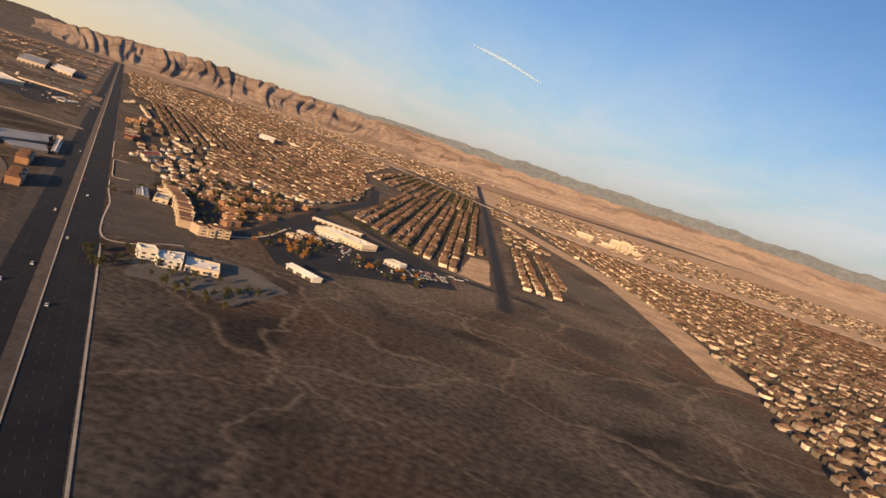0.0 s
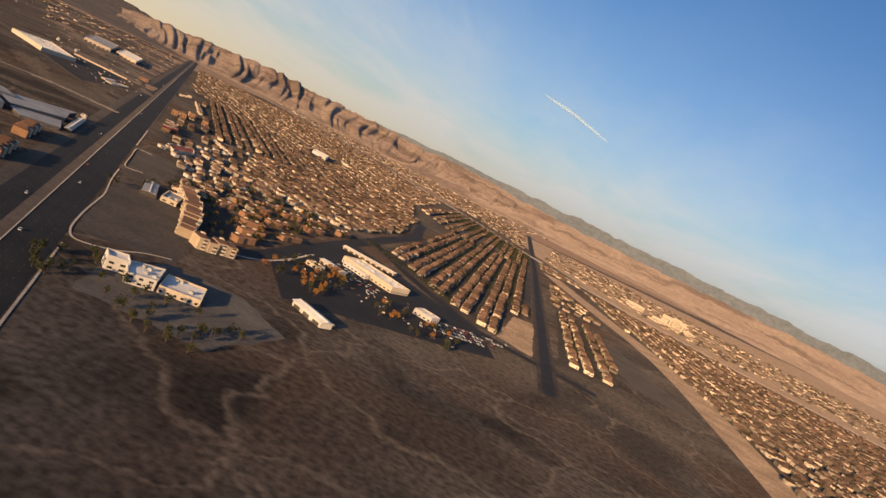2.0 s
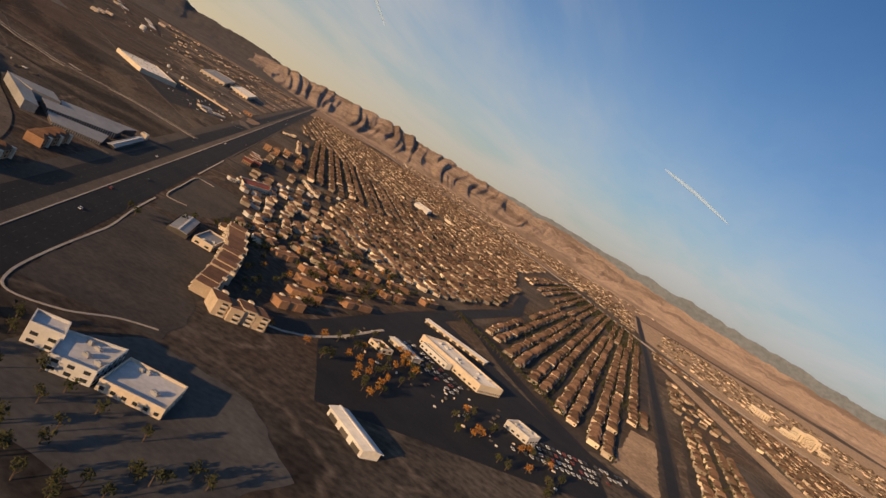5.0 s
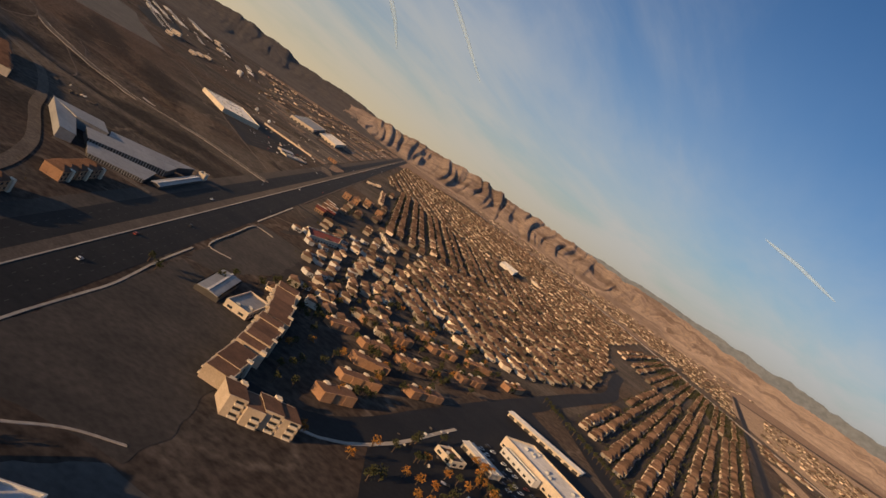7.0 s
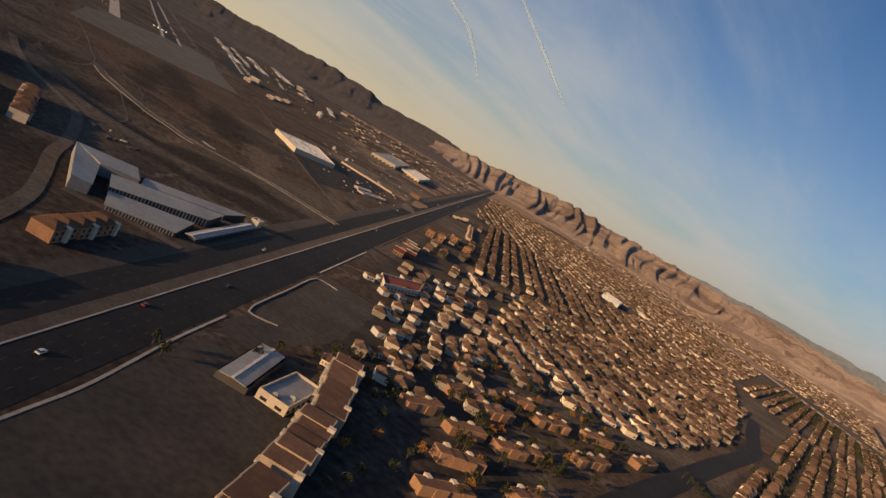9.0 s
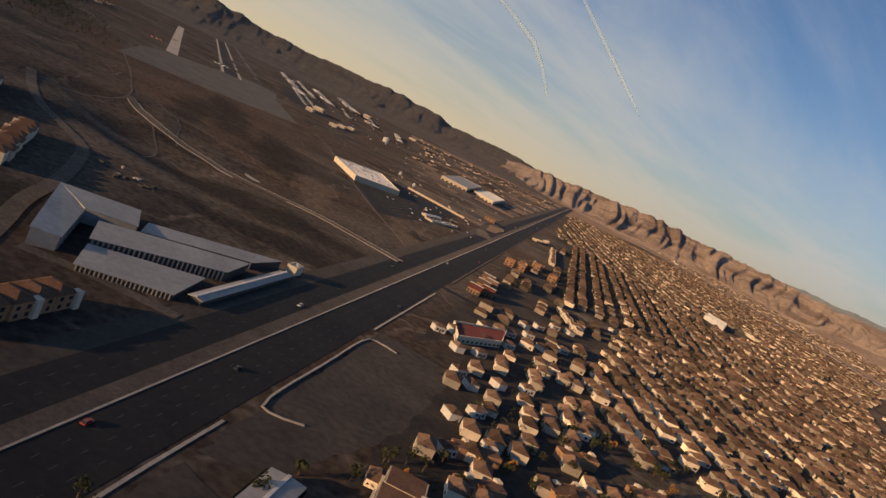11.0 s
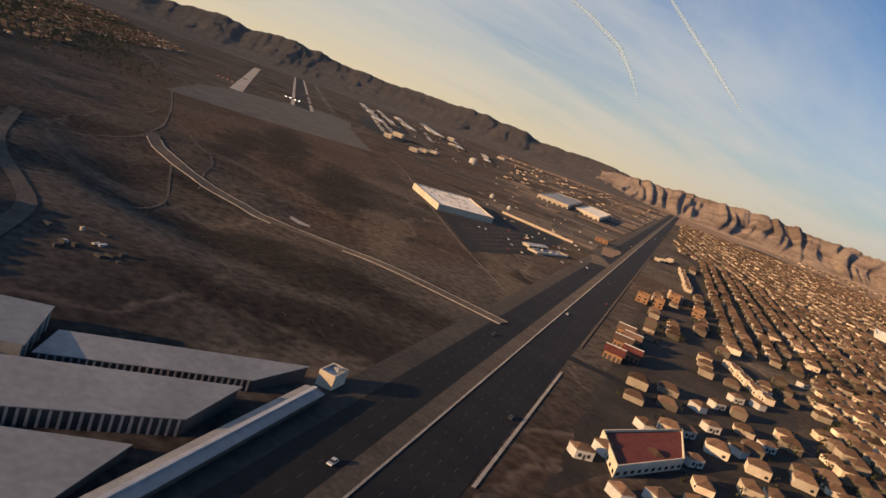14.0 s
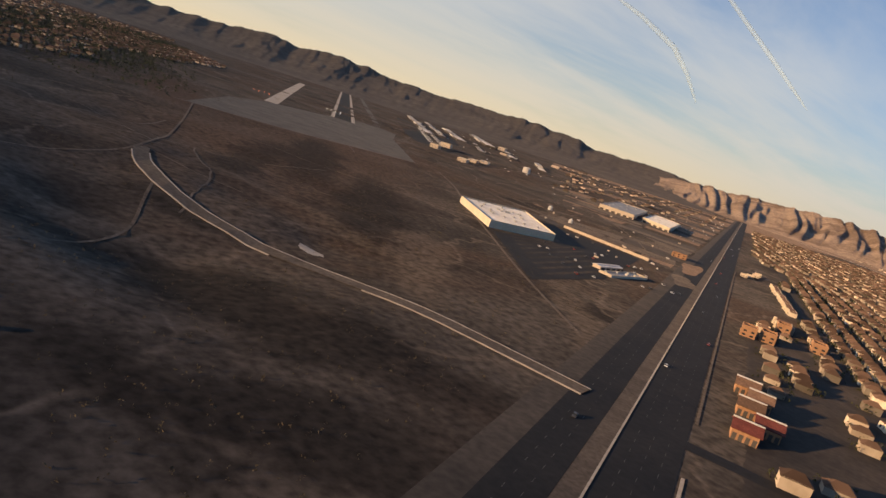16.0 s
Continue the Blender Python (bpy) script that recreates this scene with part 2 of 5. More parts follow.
def desert_soil():
    """Brown soil: broad dark and reddish tracts, mottling, a web of pale washes, fine grit and shrubs."""
    m = bpy.data.materials.new("desert_soil")
    m.use_nodes = True
    nt = m.node_tree
    bsdf = nt.nodes["Principled BSDF"]
    bsdf.inputs["Roughness"].default_value, bsdf.inputs["Specular IOR Level"].default_value = 0.95, 0.1
    bsdf.inputs["Diffuse Roughness"].default_value = 1.0
    pos = nt.nodes.new("ShaderNodeNewGeometry").outputs["Position"]

    def grain(scale, lo, hi, detail=6.0, distort=0.0):
        n = nt.nodes.new("ShaderNodeTexNoise")
        n.inputs["Scale"].default_value, n.inputs["Detail"].default_value, n.inputs["Distortion"].default_value = scale, detail, distort
        nt.links.new(pos, n.inputs["Vector"])
        r = nt.nodes.new("ShaderNodeMapRange")
        r.inputs["From Min"].default_value, r.inputs["From Max"].default_value = lo, hi
        nt.links.new(n.outputs[0], r.inputs["Value"])
        return r.outputs[0], n.outputs["Color"]

    def blend(a, b, fac):
        x = nt.nodes.new("ShaderNodeMix")
        x.data_type = "RGBA"
        for key, v in (("A", a), ("B", b)):
            if isinstance(v, tuple):
                x.inputs[key].default_value = (*v, 1)
            else:
                nt.links.new(v, x.inputs[key])
        nt.links.new(fac, x.inputs["Factor"])
        return x.outputs["Result"]

    out = blend((0.045, 0.039, 0.034), (0.096, 0.082, 0.069), grain(0.016, 0.36, 0.64, 9, 0.4)[0])
    out = blend(out, (0.068, 0.049, 0.037), grain(0.0065, 0.46, 0.62, 5, 0.8)[0])
    out = blend(out, (0.030, 0.025, 0.021), grain(0.011, 0.54, 0.68, 8, 1.2)[0])
    warp = nt.nodes.new("ShaderNodeVectorMath")
    warp.operation = "MULTIPLY_ADD"
    nt.links.new(grain(0.02, 0, 1, 4)[1], warp.inputs[0])
    warp.inputs[1].default_value = (70, 70, 0)
    nt.links.new(pos, warp.inputs[2])
    web = nt.nodes.new("ShaderNodeTexVoronoi")
    web.feature = "DISTANCE_TO_EDGE"
    web.inputs["Scale"].default_value = 0.011
    nt.links.new(warp.outputs[0], web.inputs["Vector"])
    line = nt.nodes.new("ShaderNodeMapRange")
    line.inputs["From Min"].default_value, line.inputs["From Max"].default_value = 0.022, 0.004
    line.inputs["To Max"].default_value = 0.55
    nt.links.new(web.outputs["Distance"], line.inputs["Value"])
    out = blend(out, (0.15, 0.122, 0.097), line.outputs[0])
    # tracts in other tones: pale graded dirt, dark gully beds, reddish flats, each with a ragged edge
    ragged = nt.nodes.new("ShaderNodeVectorMath")
    ragged.operation = "MULTIPLY_ADD"
    nt.links.new(grain(0.035, 0, 1, 7)[1], ragged.inputs[0])
    ragged.inputs[1].default_value = (46, 46, 0)
    nt.links.new(pos, ragged.inputs[2])
    pale, dark, ruddy = (0.135, 0.108, 0.084), (0.021, 0.0175, 0.015), (0.088, 0.056, 0.039)
    for x, y, rx, ry, way, tone, most in soil_tracts(pale, dark, ruddy):
        place = nt.nodes.new("ShaderNodeMapping")
        place.vector_type = "TEXTURE"
        place.inputs["Location"].default_value = (x + 23, y + 23, 0)
        place.inputs["Rotation"].default_value = (0, 0, radians(way))
        place.inputs["Scale"].default_value = (rx, ry, 1e5)
        nt.links.new(ragged.outputs[0], place.inputs[0])
        away = nt.nodes.new("ShaderNodeVectorMath")
        away.operation = "LENGTH"
        nt.links.new(place.outputs[0], away.inputs[0])
        edge = nt.nodes.new("ShaderNodeMapRange")
        edge.interpolation_type = "SMOOTHSTEP"
        edge.inputs["From Min"].default_value, edge.inputs["From Max"].default_value, edge.inputs["To Max"].default_value = 1.25, 0.45, most
        nt.links.new(away.outputs["Value"], edge.inputs["Value"])
        out = blend(out, tone, edge.outputs[0])
    grit = nt.nodes.new("ShaderNodeHueSaturation")
    g = nt.nodes.new("ShaderNodeMapRange")
    g.inputs["From Min"].default_value, g.inputs["From Max"].default_value, g.inputs["To Min"].default_value, g.inputs["To Max"].default_value = 0.3, 0.7, 0.5, 1.5
    nt.links.new(grain(0.32, 0, 1, 8)[0], g.inputs["Value"])
    nt.links.new(out, grit.inputs["Color"])
    nt.links.new(g.outputs[0], grit.inputs["Value"])
    nt.links.new(grit.outputs[0], bsdf.inputs["Base Color"])
    return m


M["desert"] = desert_soil()


def glow(name, colour, strength):
    m = bpy.data.materials.new(name)
    m.use_nodes = True
    b = m.node_tree.nodes["Principled BSDF"]
    b.inputs["Base Color"].default_value = (*colour, 1)
    b.inputs["Emission Color"].default_value = (*colour, 1)
    b.inputs["Emission Strength"].default_value = strength
    return m


def vapour():
    m = bpy.data.materials.new("vapour")
    m.use_nodes = True
    nt = m.node_tree
    nt.nodes.clear()
    d, t, tr, x, x2, o = [nt.nodes.new(k) for k in ("ShaderNodeBsdfDiffuse", "ShaderNodeBsdfTranslucent", "ShaderNodeBsdfTransparent", "ShaderNodeMixShader", "ShaderNodeMixShader", "ShaderNodeOutputMaterial")]
    d.inputs[0].default_value = t.inputs[0].default_value = (0.72, 0.92, 1.0, 1)
    x.inputs[0].default_value = 0.1
    nt.links.new(d.outputs[0], x.inputs[1])
    nt.links.new(t.outputs[0], x.inputs[2])
    x2.inputs[0].default_value = 0.26
    nt.links.new(tr.outputs[0], x2.inputs[1])
    nt.links.new(x.outputs[0], x2.inputs[2])
    nt.links.new(x2.outputs[0], o.inputs[0])
    return m


M["vapour"] = vapour()
M["lamp_white"] = glow("approach_lamp_white", (1.0, 0.85, 0.62), 14)
M["lamp_red"] = glow("approach_lamp_red", (1.0, 0.22, 0.08), 5)


# ---------- helpers for shapes ----------
def mesh_from(name, verts, faces, mats, index=None, smooth=False):
    me = bpy.data.meshes.new(name)
    me.from_pydata(verts, [], faces)
    for m in mats:
        me.materials.append(m)
    if index is not None:
        me.polygons.foreach_set("material_index", np.array(index, dtype=np.int32))
    if smooth:
        me.polygons.foreach_set("use_smooth", np.ones(len(me.polygons), dtype=bool))
    me.update()
    return me


def part(name, data, parent, label=""):
    ob = new(name, data)
    ob.parent = parent
    return tagged(ob, label) if label else ob


def thing(name, label, category, m=None, group="", kind=""):
    ob = new(name)
    ob.empty_display_size = 1
    if m is not None:
        ob.matrix_basis = m
    return tagged(ob, label, category, group, kind)


ROAD_D, ROAD_N, ROAD_0 = Vector((-0.445, 0.8955)), Vector((0.8955, 0.445)), Vector((-10.0, 0.0))


def along(s, n):
    """Place s metres up the boulevard and n metres to its right."""
    p = ROAD_0 + ROAD_D * s + ROAD_N * n
    return p.x, p.y


def road_sn(x, y):
    q = Vector((x, y)) - ROAD_0
    return q.dot(ROAD_D), q.dot(ROAD_N)


def smooth01(a, b, v):
    t = min(1.0, max(0.0, (v - a) / (b - a)))
    return t * t * (3 - 2 * t)


FLAT_SPOTS = [(-960, 960, 260), (-800, 880, 120), (-585, 890, 130), (-480, 860, 90), (-320, 520, 75), (-410, 500, 70), (-820, 1370, 150), (-270, 450, 60)]


def height(x, y):
    """Gentle desert relief west of the boulevard, level where things are built."""
    s, n = road_sn(x, y)
    k = smooth01(-45, -130, n) if n < -45 else 0.0
    if k <= 0 or s < 150:
        return 0.0
    k *= 1 - smooth01(-560, -720, n) * 0.8
    for fx, fy, r in FLAT_SPOTS:
        k *= smooth01(r * 0.8, r * 1.5, math.hypot(x - fx, y - fy))
    v = noise.fractal((x / 130, y / 130, 3.1), 0.9, 2.1, 5) * 3.6
    v -= 2.5 * math.exp(-(((x + 420) / 60) ** 2 + ((y - 600) / 34) ** 2))
    v -= 2.0 * math.exp(-(((x + 520) / 90) ** 2 + ((y - 600) / 26) ** 2))
    return k * v


def dense(line, step):
    out = []
    for (x0, y0), (x1, y1) in zip(line, line[1:]):
        k = max(1, int(math.hypot(x1 - x0, y1 - y0) / step))
        out += [(x0 + (x1 - x0) * i / k, y0 + (y1 - y0) * i / k) for i in range(k)]
    return out + [line[-1]]


def poly_patch(name, pts, z, mat, label, category="ground", kind="structure"):
    if name in ("bare_field", "lot", "car_lot", "forecourt", "store_car_park", "estate_ground"):
        size = 0.5 if name in ("car_lot", "store_car_park") else 1.6
        pts = [(x + size * noise.noise((x / 9, y / 9, 0.5)) + 0.5 * size * noise.noise((x / 2.5, y / 2.5, 2.5)), y + size * noise.noise((x / 9, y / 9, 7.5))) for x, y in dense(list(pts) + [pts[0]], 3.0)[:-1]]
    me = mesh_from(name, [(x, y, z) for x, y in pts], [list(range(len(pts)))], [mat])
    if me.polygons[0].normal.z < 0:
        me.flip_normals()
    return tagged(new(name, me), label, category, kind=kind)


def curve_line(line, step=8.0):
    """A smooth line through the given places."""
    pts = [Vector((*p, 0)) for p in line]
    pts = [2 * pts[0] - pts[1]] + pts + [2 * pts[-1] - pts[-2]]
    out = []
    for i in range(1, len(pts) - 2):
        a, b, c, d = pts[i - 1:i + 3]
        k = max(2, int((c - b).length / step))
        for j in range(k):
            t = j / k
            q = 0.5 * (2 * b + (c - a) * t + (2 * a - 5 * b + 4 * c - d) * t * t + (3 * b - a - 3 * c + d) * t ** 3)
            out.append((q.x, q.y))
    return out + [tuple(pts[-2][:2])]


def strip_mesh(name, line, lo, hi, z, mat, thick=0.0):
    """A band that follows a line, from lo to hi metres to its right, draped on the ground; thick: a raised edge all round."""
    v, f = [], []
    for i, (x, y) in enumerate(line):
        x0, y0 = line[max(0, i - 1)]
        x1, y1 = line[min(len(line) - 1, i + 1)]
        L = math.hypot(x1 - x0, y1 - y0) or 1
        nx, ny = (y1 - y0) / L, -(x1 - x0) / L
        for o in (lo, hi):
            px_, py_ = x + nx * o, y + ny * o
            v.append((px_, py_, height(px_, py_) + z))
    for i in range(len(line) - 1):
        f.append((2 * i, 2 * i + 1, 2 * i + 3, 2 * i + 2))
    if thick:
        k = len(v)
        v += [(a, b, c - thick) for a, b, c in v]
        for i in range(len(line) - 1):
            f.append((2 * i + 2, 2 * i, k + 2 * i, k + 2 * i + 2)[::-1])
            f.append((2 * i + 1, 2 * i + 3, k + 2 * i + 3, k + 2 * i + 1)[::-1])
    return mesh_from(name, v, f, [mat])


def ccw(pts):
    a = sum(x0 * y1 - x1 * y0 for (x0, y0), (x1, y1) in zip(pts, pts[1:] + pts[:1]))
    return pts if a > 0 else pts[::-1]


def shrink(pts, d):
    """The footprint moved inwards by d metres."""
    n = len(pts)
    out = []
    for i in range(n):
        a, b, c = Vector(pts[i - 1]), Vector(pts[i]), Vector(pts[(i + 1) % n])
        e0, e1 = (b - a).normalized(), (c - b).normalized()
        n0, n1 = Vector((-e0.y, e0.x)), Vector((-e1.y, e1.x))
        m = (n0 + n1)
        m = m / max(0.35, m.dot(n0))
        out.append(tuple(b + m * d))
    return out


def box(x0, y0, z0, x1, y1, z1):
    v = [(x, y, z) for z in (z0, z1) for x, y in ((x0, y0), (x1, y0), (x1, y1), (x0, y1))]
    f = [(3, 2, 1, 0), (4, 5, 6, 7), (0, 1, 5, 4), (1, 2, 6, 5), (2, 3, 7, 6), (3, 0, 4, 7)]
    return v, f


def joined(*solids):
    v, f = [], []
    for sv, sf in solids:
        k = len(v)
        v += list(sv)
        f += [tuple(i + k for i in q) for q in sf]
    return v, f


def moved(solid, m):
    return [tuple(m @ Vector(p)) for p in solid[0]], solid[1]


# ---------- ground and hills ----------
def ground():
    xs = np.unique(np.concatenate([np.linspace(-5200, -1400, 20), np.arange(-1400, -150, 6.0), np.linspace(-150, 5000, 28)]))
    ys = np.unique(np.concatenate([np.linspace(-4500, 250, 20), np.arange(250, 1500, 6.0), np.linspace(1500, 5300, 20)]))
    v = [(x, y, height(x, y)) for y in ys for x in xs]
    nx = len(xs)
    f = [(j * nx + i, j * nx + i + 1, (j + 1) * nx + i + 1, (j + 1) * nx + i) for j in range(len(ys) - 1) for i in range(nx - 1)]
    tagged(new("ground", mesh_from("ground", v, f, [M["desert"]], smooth=True)), "brown desert soil with darker patches and faint tracks", "ground", kind="structure")


ground()
HILL_0 = (-120.0, 260.0)


def hills(name, az0, az1, r0, r1, r2, crest, mat, label, gully=0.5, spur=1.3, seed=0.0, power=1.0):
    """Slopes that rise from r0 to a crest at r1 and fall to r2, cut by gullies that run down between rounded spurs; crest(az) gives the height."""
    na, nr = int((az1 - az0) / 0.11), 52
    v, f = [], []
    for i in range(na + 1):
        az = az0 + (az1 - az0) * i / na
        for j in range(nr + 1):
            u = j / nr
            r = r0 + (r2 - r0) * u
            bend = noise.noise((az / 2.6, r / 480, seed + 2)) * 0.9
            rise = (r - r0) / (r1 - r0) if r < r1 else (r2 - r) / (r2 - r1)
            q = az + bend
            cut = 0.0
            for o in range(4):
                k = spur / 2.1 ** o
                cut += abs(noise.noise((q / k, r / (1200 / 1.6 ** o), seed + o))) * 1.5 / 1.75 ** o
            lump = noise.fractal((az / 3.1, r / 600, seed + 7), 1.0, 2.0, 3)
            grain = noise.fractal((az * 2.4, r / 70, seed + 9), 1.0, 2.0, 3)
            edge = smooth01(0, 0.06, i / na) * smooth01(0, 0.06, 1 - i / na)
            body = max(0.0, rise) ** power
            h = crest(az) * edge * body * (1 - gully * max(0.0, 1.15 - cut) * (1.0 - 0.82 * min(1.0, body)) + 0.08 * lump + 0.05 * grain * (1.2 - body))
            v.append((HILL_0[0] + r * math.sin(radians(az)), HILL_0[1] + r * math.cos(radians(az)), -1.0 + max(0.0, h)))
    for i in range(na):
        for j in range(nr):
            a = i * (nr + 1) + j
            f.append((a, a + nr + 1, a + nr + 2, a + 1)[::-1])
    me = mesh_from(name, v, f, [mat], smooth=True)
    if sum(p.normal.z for p in me.polygons[:50]) < 0:
        me.flip_normals()
    return tagged(new(name, me), label, "mountain", kind="structure")


def profile(*pairs, teeth=0.0):
    """Crest heights by azimuth, broken by small peaks."""
    a, h = [p[0] for p in pairs], [p[1] for p in pairs]
    return lambda az: float(np.interp(az, a, h)) * (1 + teeth * noise.fractal((az * 0.9, 5.5, 1.0), 0.8, 2.1, 4))


hills("mountain_range", -35, 2, 2980, 3900, 4450, profile((-35, 40), (-32, 70), (-29.5, 98), (-26, 112), (-22, 122), (-18, 128), (-12, 119), (-6, 101), (2, 68), teeth=0.035), M["rock"],
      "sunlit tan desert hills with deep eroded gullies", gully=0.55, spur=0.8, seed=1.3, power=0.95)
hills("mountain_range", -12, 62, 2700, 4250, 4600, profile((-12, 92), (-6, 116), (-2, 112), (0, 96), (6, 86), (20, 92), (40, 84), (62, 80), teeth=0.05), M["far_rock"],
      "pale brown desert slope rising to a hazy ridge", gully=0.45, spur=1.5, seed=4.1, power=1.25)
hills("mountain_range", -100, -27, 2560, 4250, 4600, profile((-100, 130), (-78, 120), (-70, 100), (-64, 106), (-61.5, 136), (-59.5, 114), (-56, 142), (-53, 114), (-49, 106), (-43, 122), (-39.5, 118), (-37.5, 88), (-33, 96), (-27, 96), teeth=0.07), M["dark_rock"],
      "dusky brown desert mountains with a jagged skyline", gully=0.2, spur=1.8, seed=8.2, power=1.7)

# far ridge with its haze put into the rock colour
hills("mountain_range", -20, 66, 4610, 4780, 4950, profile((-20, 80), (-12, 122), (-6, 140), (0, 152), (8, 158), (20, 158), (32, 150), (48, 138), (66, 115), teeth=0.06), M["haze_ridge"],
      "distant ridge coloured grey-blue for haze, behind a tan slope", gully=0.2, spur=2.0, seed=12.4, power=0.9)


def contrail(places, width):
    """A thin vapour trail through directions given as azimuth and elevation, far up in the sky."""
    v, f = [], []
    pts = []
    for (a0, e0), (a1, e1) in zip(places, places[1:]):
        pts += [(a0 + (a1 - a0) * k / 30, e0 + (e1 - e0) * k / 30) for k in range(30)]
    pts.append(places[-1])
    for i, (az, el) in enumerate(pts):
        r = 4300
        c = Vector((HILL_0[0] + r * math.sin(radians(az)) * math.cos(radians(el)), HILL_0[1] + r * math.cos(radians(az)) * math.cos(radians(el)), 75 + r * math.sin(radians(el))))
        taper = math.sin(math.pi * min(1, (i + 0.6) / len(pts))) ** 0.5
        w = width * taper * (0.95 + 0.14 * noise.noise((i * 0.034, width, 0)))
        b0, b1 = pts[max(0, i - 1)], pts[min(len(pts) - 1, i + 1)]
        out = Vector((math.sin(radians(az)), math.cos(radians(az)), 0))
        right = Vector((out.y, -out.x, 0))
        run = (right * (b1[0] - b0[0]) + Vector((0, 0, b1[1] - b0[1]))).normalized()
        side = run.cross(out).normalized()
        for k in range(10):
            a = k * math.pi / 5
            v.append(tuple(c + side * w * math.cos(a) + out * w * math.sin(a)))
    for i in range(len(pts) - 1):
        f += [(i * 10 + k, i * 10 + (k + 1) % 10, i * 10 + 10 + (k + 1) % 10, i * 10 + 10 + k) for k in range(10)]
    tagged(new("vapour_trail", mesh_from("vapour_trail", v, f, [M["vapour"]], smooth=True)), "thin white vapour trail in the sky", "cloud", kind="structure")


contrail([(-40.6, 10.5), (-37.5, 9.4), (-34.8, 8.1), (-33.4, 6.7), (-32.2, 5.1)], 15)
contrail([(-33.7, 12.7), (-31.5, 11.1), (-28.4, 8.8), (-25.6, 6.6)], 13)
contrail([(-1.8, 8.4), (1.0, 8.0), (4.3, 7.2)], 12)

# ---------- roads and paved ground ----------
def road_set(name, label, line, lo, hi, mat, z=0.06, category="road", thick=0.0):
    return tagged(new(name, strip_mesh(name, line, lo, hi, z, mat, thick)), label, category, kind="structure")


BOULEVARD = [along(s, 0) for s in range(-1200, 3300, 40)]
road_set("road", "wide dark asphalt boulevard carriageway with worn lanes", BOULEVARD, 2.0, 16.5, M["asphalt"])
road_set("road", "dark asphalt carriageway beside a gravel median", BOULEVARD, -14.0, -3.0, M["asphalt"])
road_set("median", "raised gravel median between two carriageways", BOULEVARD, -2.9, 1.5, M["median"], 0.20, "median", 0.2)
road_set("kerb", "pale concrete kerb along the gravel median", BOULEVARD, 1.5, 2.0, M["concrete"], 0.22, "kerb", 0.2)
road_set("shoulder", "dusty road shoulder of packed dirt", BOULEVARD, -21.0, -14.0, M["field"], 0.05)
LANES = [(-10.4, 7.2), (-6.8, 7.2), (5.6, 7.2), (9.2, 7.2), (12.8, 7.2)]


def lane_marks():
    v, f = [], []
    for n, gap in LANES:
        for k in range(470):
            s = -1100 + k * gap
            a, b, c, d = along(s, n - 0.06), along(s + 2.2, n - 0.06), along(s + 2.2, n + 0.06), along(s, n + 0.06)
            i = len(v)
            v += [(*p, 0.072) for p in (a, d, c, b)]
            f.append((i, i + 1, i + 2, i + 3))
    tagged(new("lane_marks", mesh_from("lane_marks", v, f, [M["paint"]])), "white dashed lane lines on dark asphalt", "road marking", kind="stuff")


lane_marks()
# footpaths follow the kerb, with rounded corners at the drives
for line in ([along(s, 17.2) for s in range(-400, 362, 6)],
             curve_line([(-132, 372), (-139, 362), (-144, 347), (-154, 337), (-163, 345), (-176, 371), (-189, 401), (-197, 419), (-215, 452), (-231, 484)], 3),
             [along(s, 17.2) for s in range(640, 748, 6)], [along(s, 17.2) for s in range(784, 1300, 12)]):
    road_set("pavement", "pale concrete footpath along the boulevard" if line[0][1] < 600 else "dusty footpath along the boulevard", line, 0.0, 0.8, M["concrete"] if line[0][1] < 600 else M["track"], 0.18, "footpath", 0.18)

SIDE_STREET = curve_line([(-150, 425), (-131, 440), (-124, 470), (-123, 520), (-121, 600), (-114, 760), (-108, 880), (-118, 960), (-128, 1060)])
road_set("road", "dark asphalt side street between apartments and a car lot", SIDE_STREET, -6.0, 6.0, M["asphalt"], 0.07)
road_set("pavement", "pale concrete footpath round the bend of a street", SIDE_STREET[:14], 6.3, 7.8, M["concrete"], 0.2, "footpath", 0.2)
CROSS = [(-118, 700), (-92, 664), (-62, 618), (-30, 580), (-6, 556), (16, 548), (80, 545)]
road_set("road", "asphalt street in front of house rows", dense(CROSS, 10), -5.0, 6.0, M["asphalt"], 0.08)
EAST_ROAD = [(46, 480), (44, 640), (42, 830), (37, 1250), (30, 1700), (18, 2450)]
road_set("road", "straight dark avenue running to the horizon", dense(EAST_ROAD, 40), -4.0, 4.0, M["asphalt"], 0.09)
road_set("shoulder", "brown dirt shoulder of an avenue", dense(EAST_ROAD, 40), -7.0, -4.0, M["estate"], 0.085)
road_set("shoulder", "brown dirt shoulder of an avenue", dense(EAST_ROAD, 40), 4.0, 7.0, M["estate"], 0.085)
FREEWAY = curve_line([(-1250, 2900), (-865, 2620), (-460, 2220), (-171, 1850), (35, 1530), (190, 1370), (420, 1290), (800, 1240), (1500, 1200)], 40)
road_set("road", "pale sunlit freeway and its dirt verge", FREEWAY, -7.0, 7.0, M["concrete"], 0.12)
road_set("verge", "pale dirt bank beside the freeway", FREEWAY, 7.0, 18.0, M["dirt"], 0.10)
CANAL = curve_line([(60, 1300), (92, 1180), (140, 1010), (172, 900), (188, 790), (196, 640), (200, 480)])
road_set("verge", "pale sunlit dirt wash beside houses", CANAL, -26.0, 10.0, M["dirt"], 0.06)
TRACK = curve_line([(-584, 642), (-562, 635), (-530, 632), (-500, 635), (-470, 643), (-445, 654), (-415, 668), (-385, 678), (-362, 685)])
road_set("road", "unfinished asphalt road with pale edges crossing the desert", TRACK, -3.3, 3.3, M["track"], 0.35)
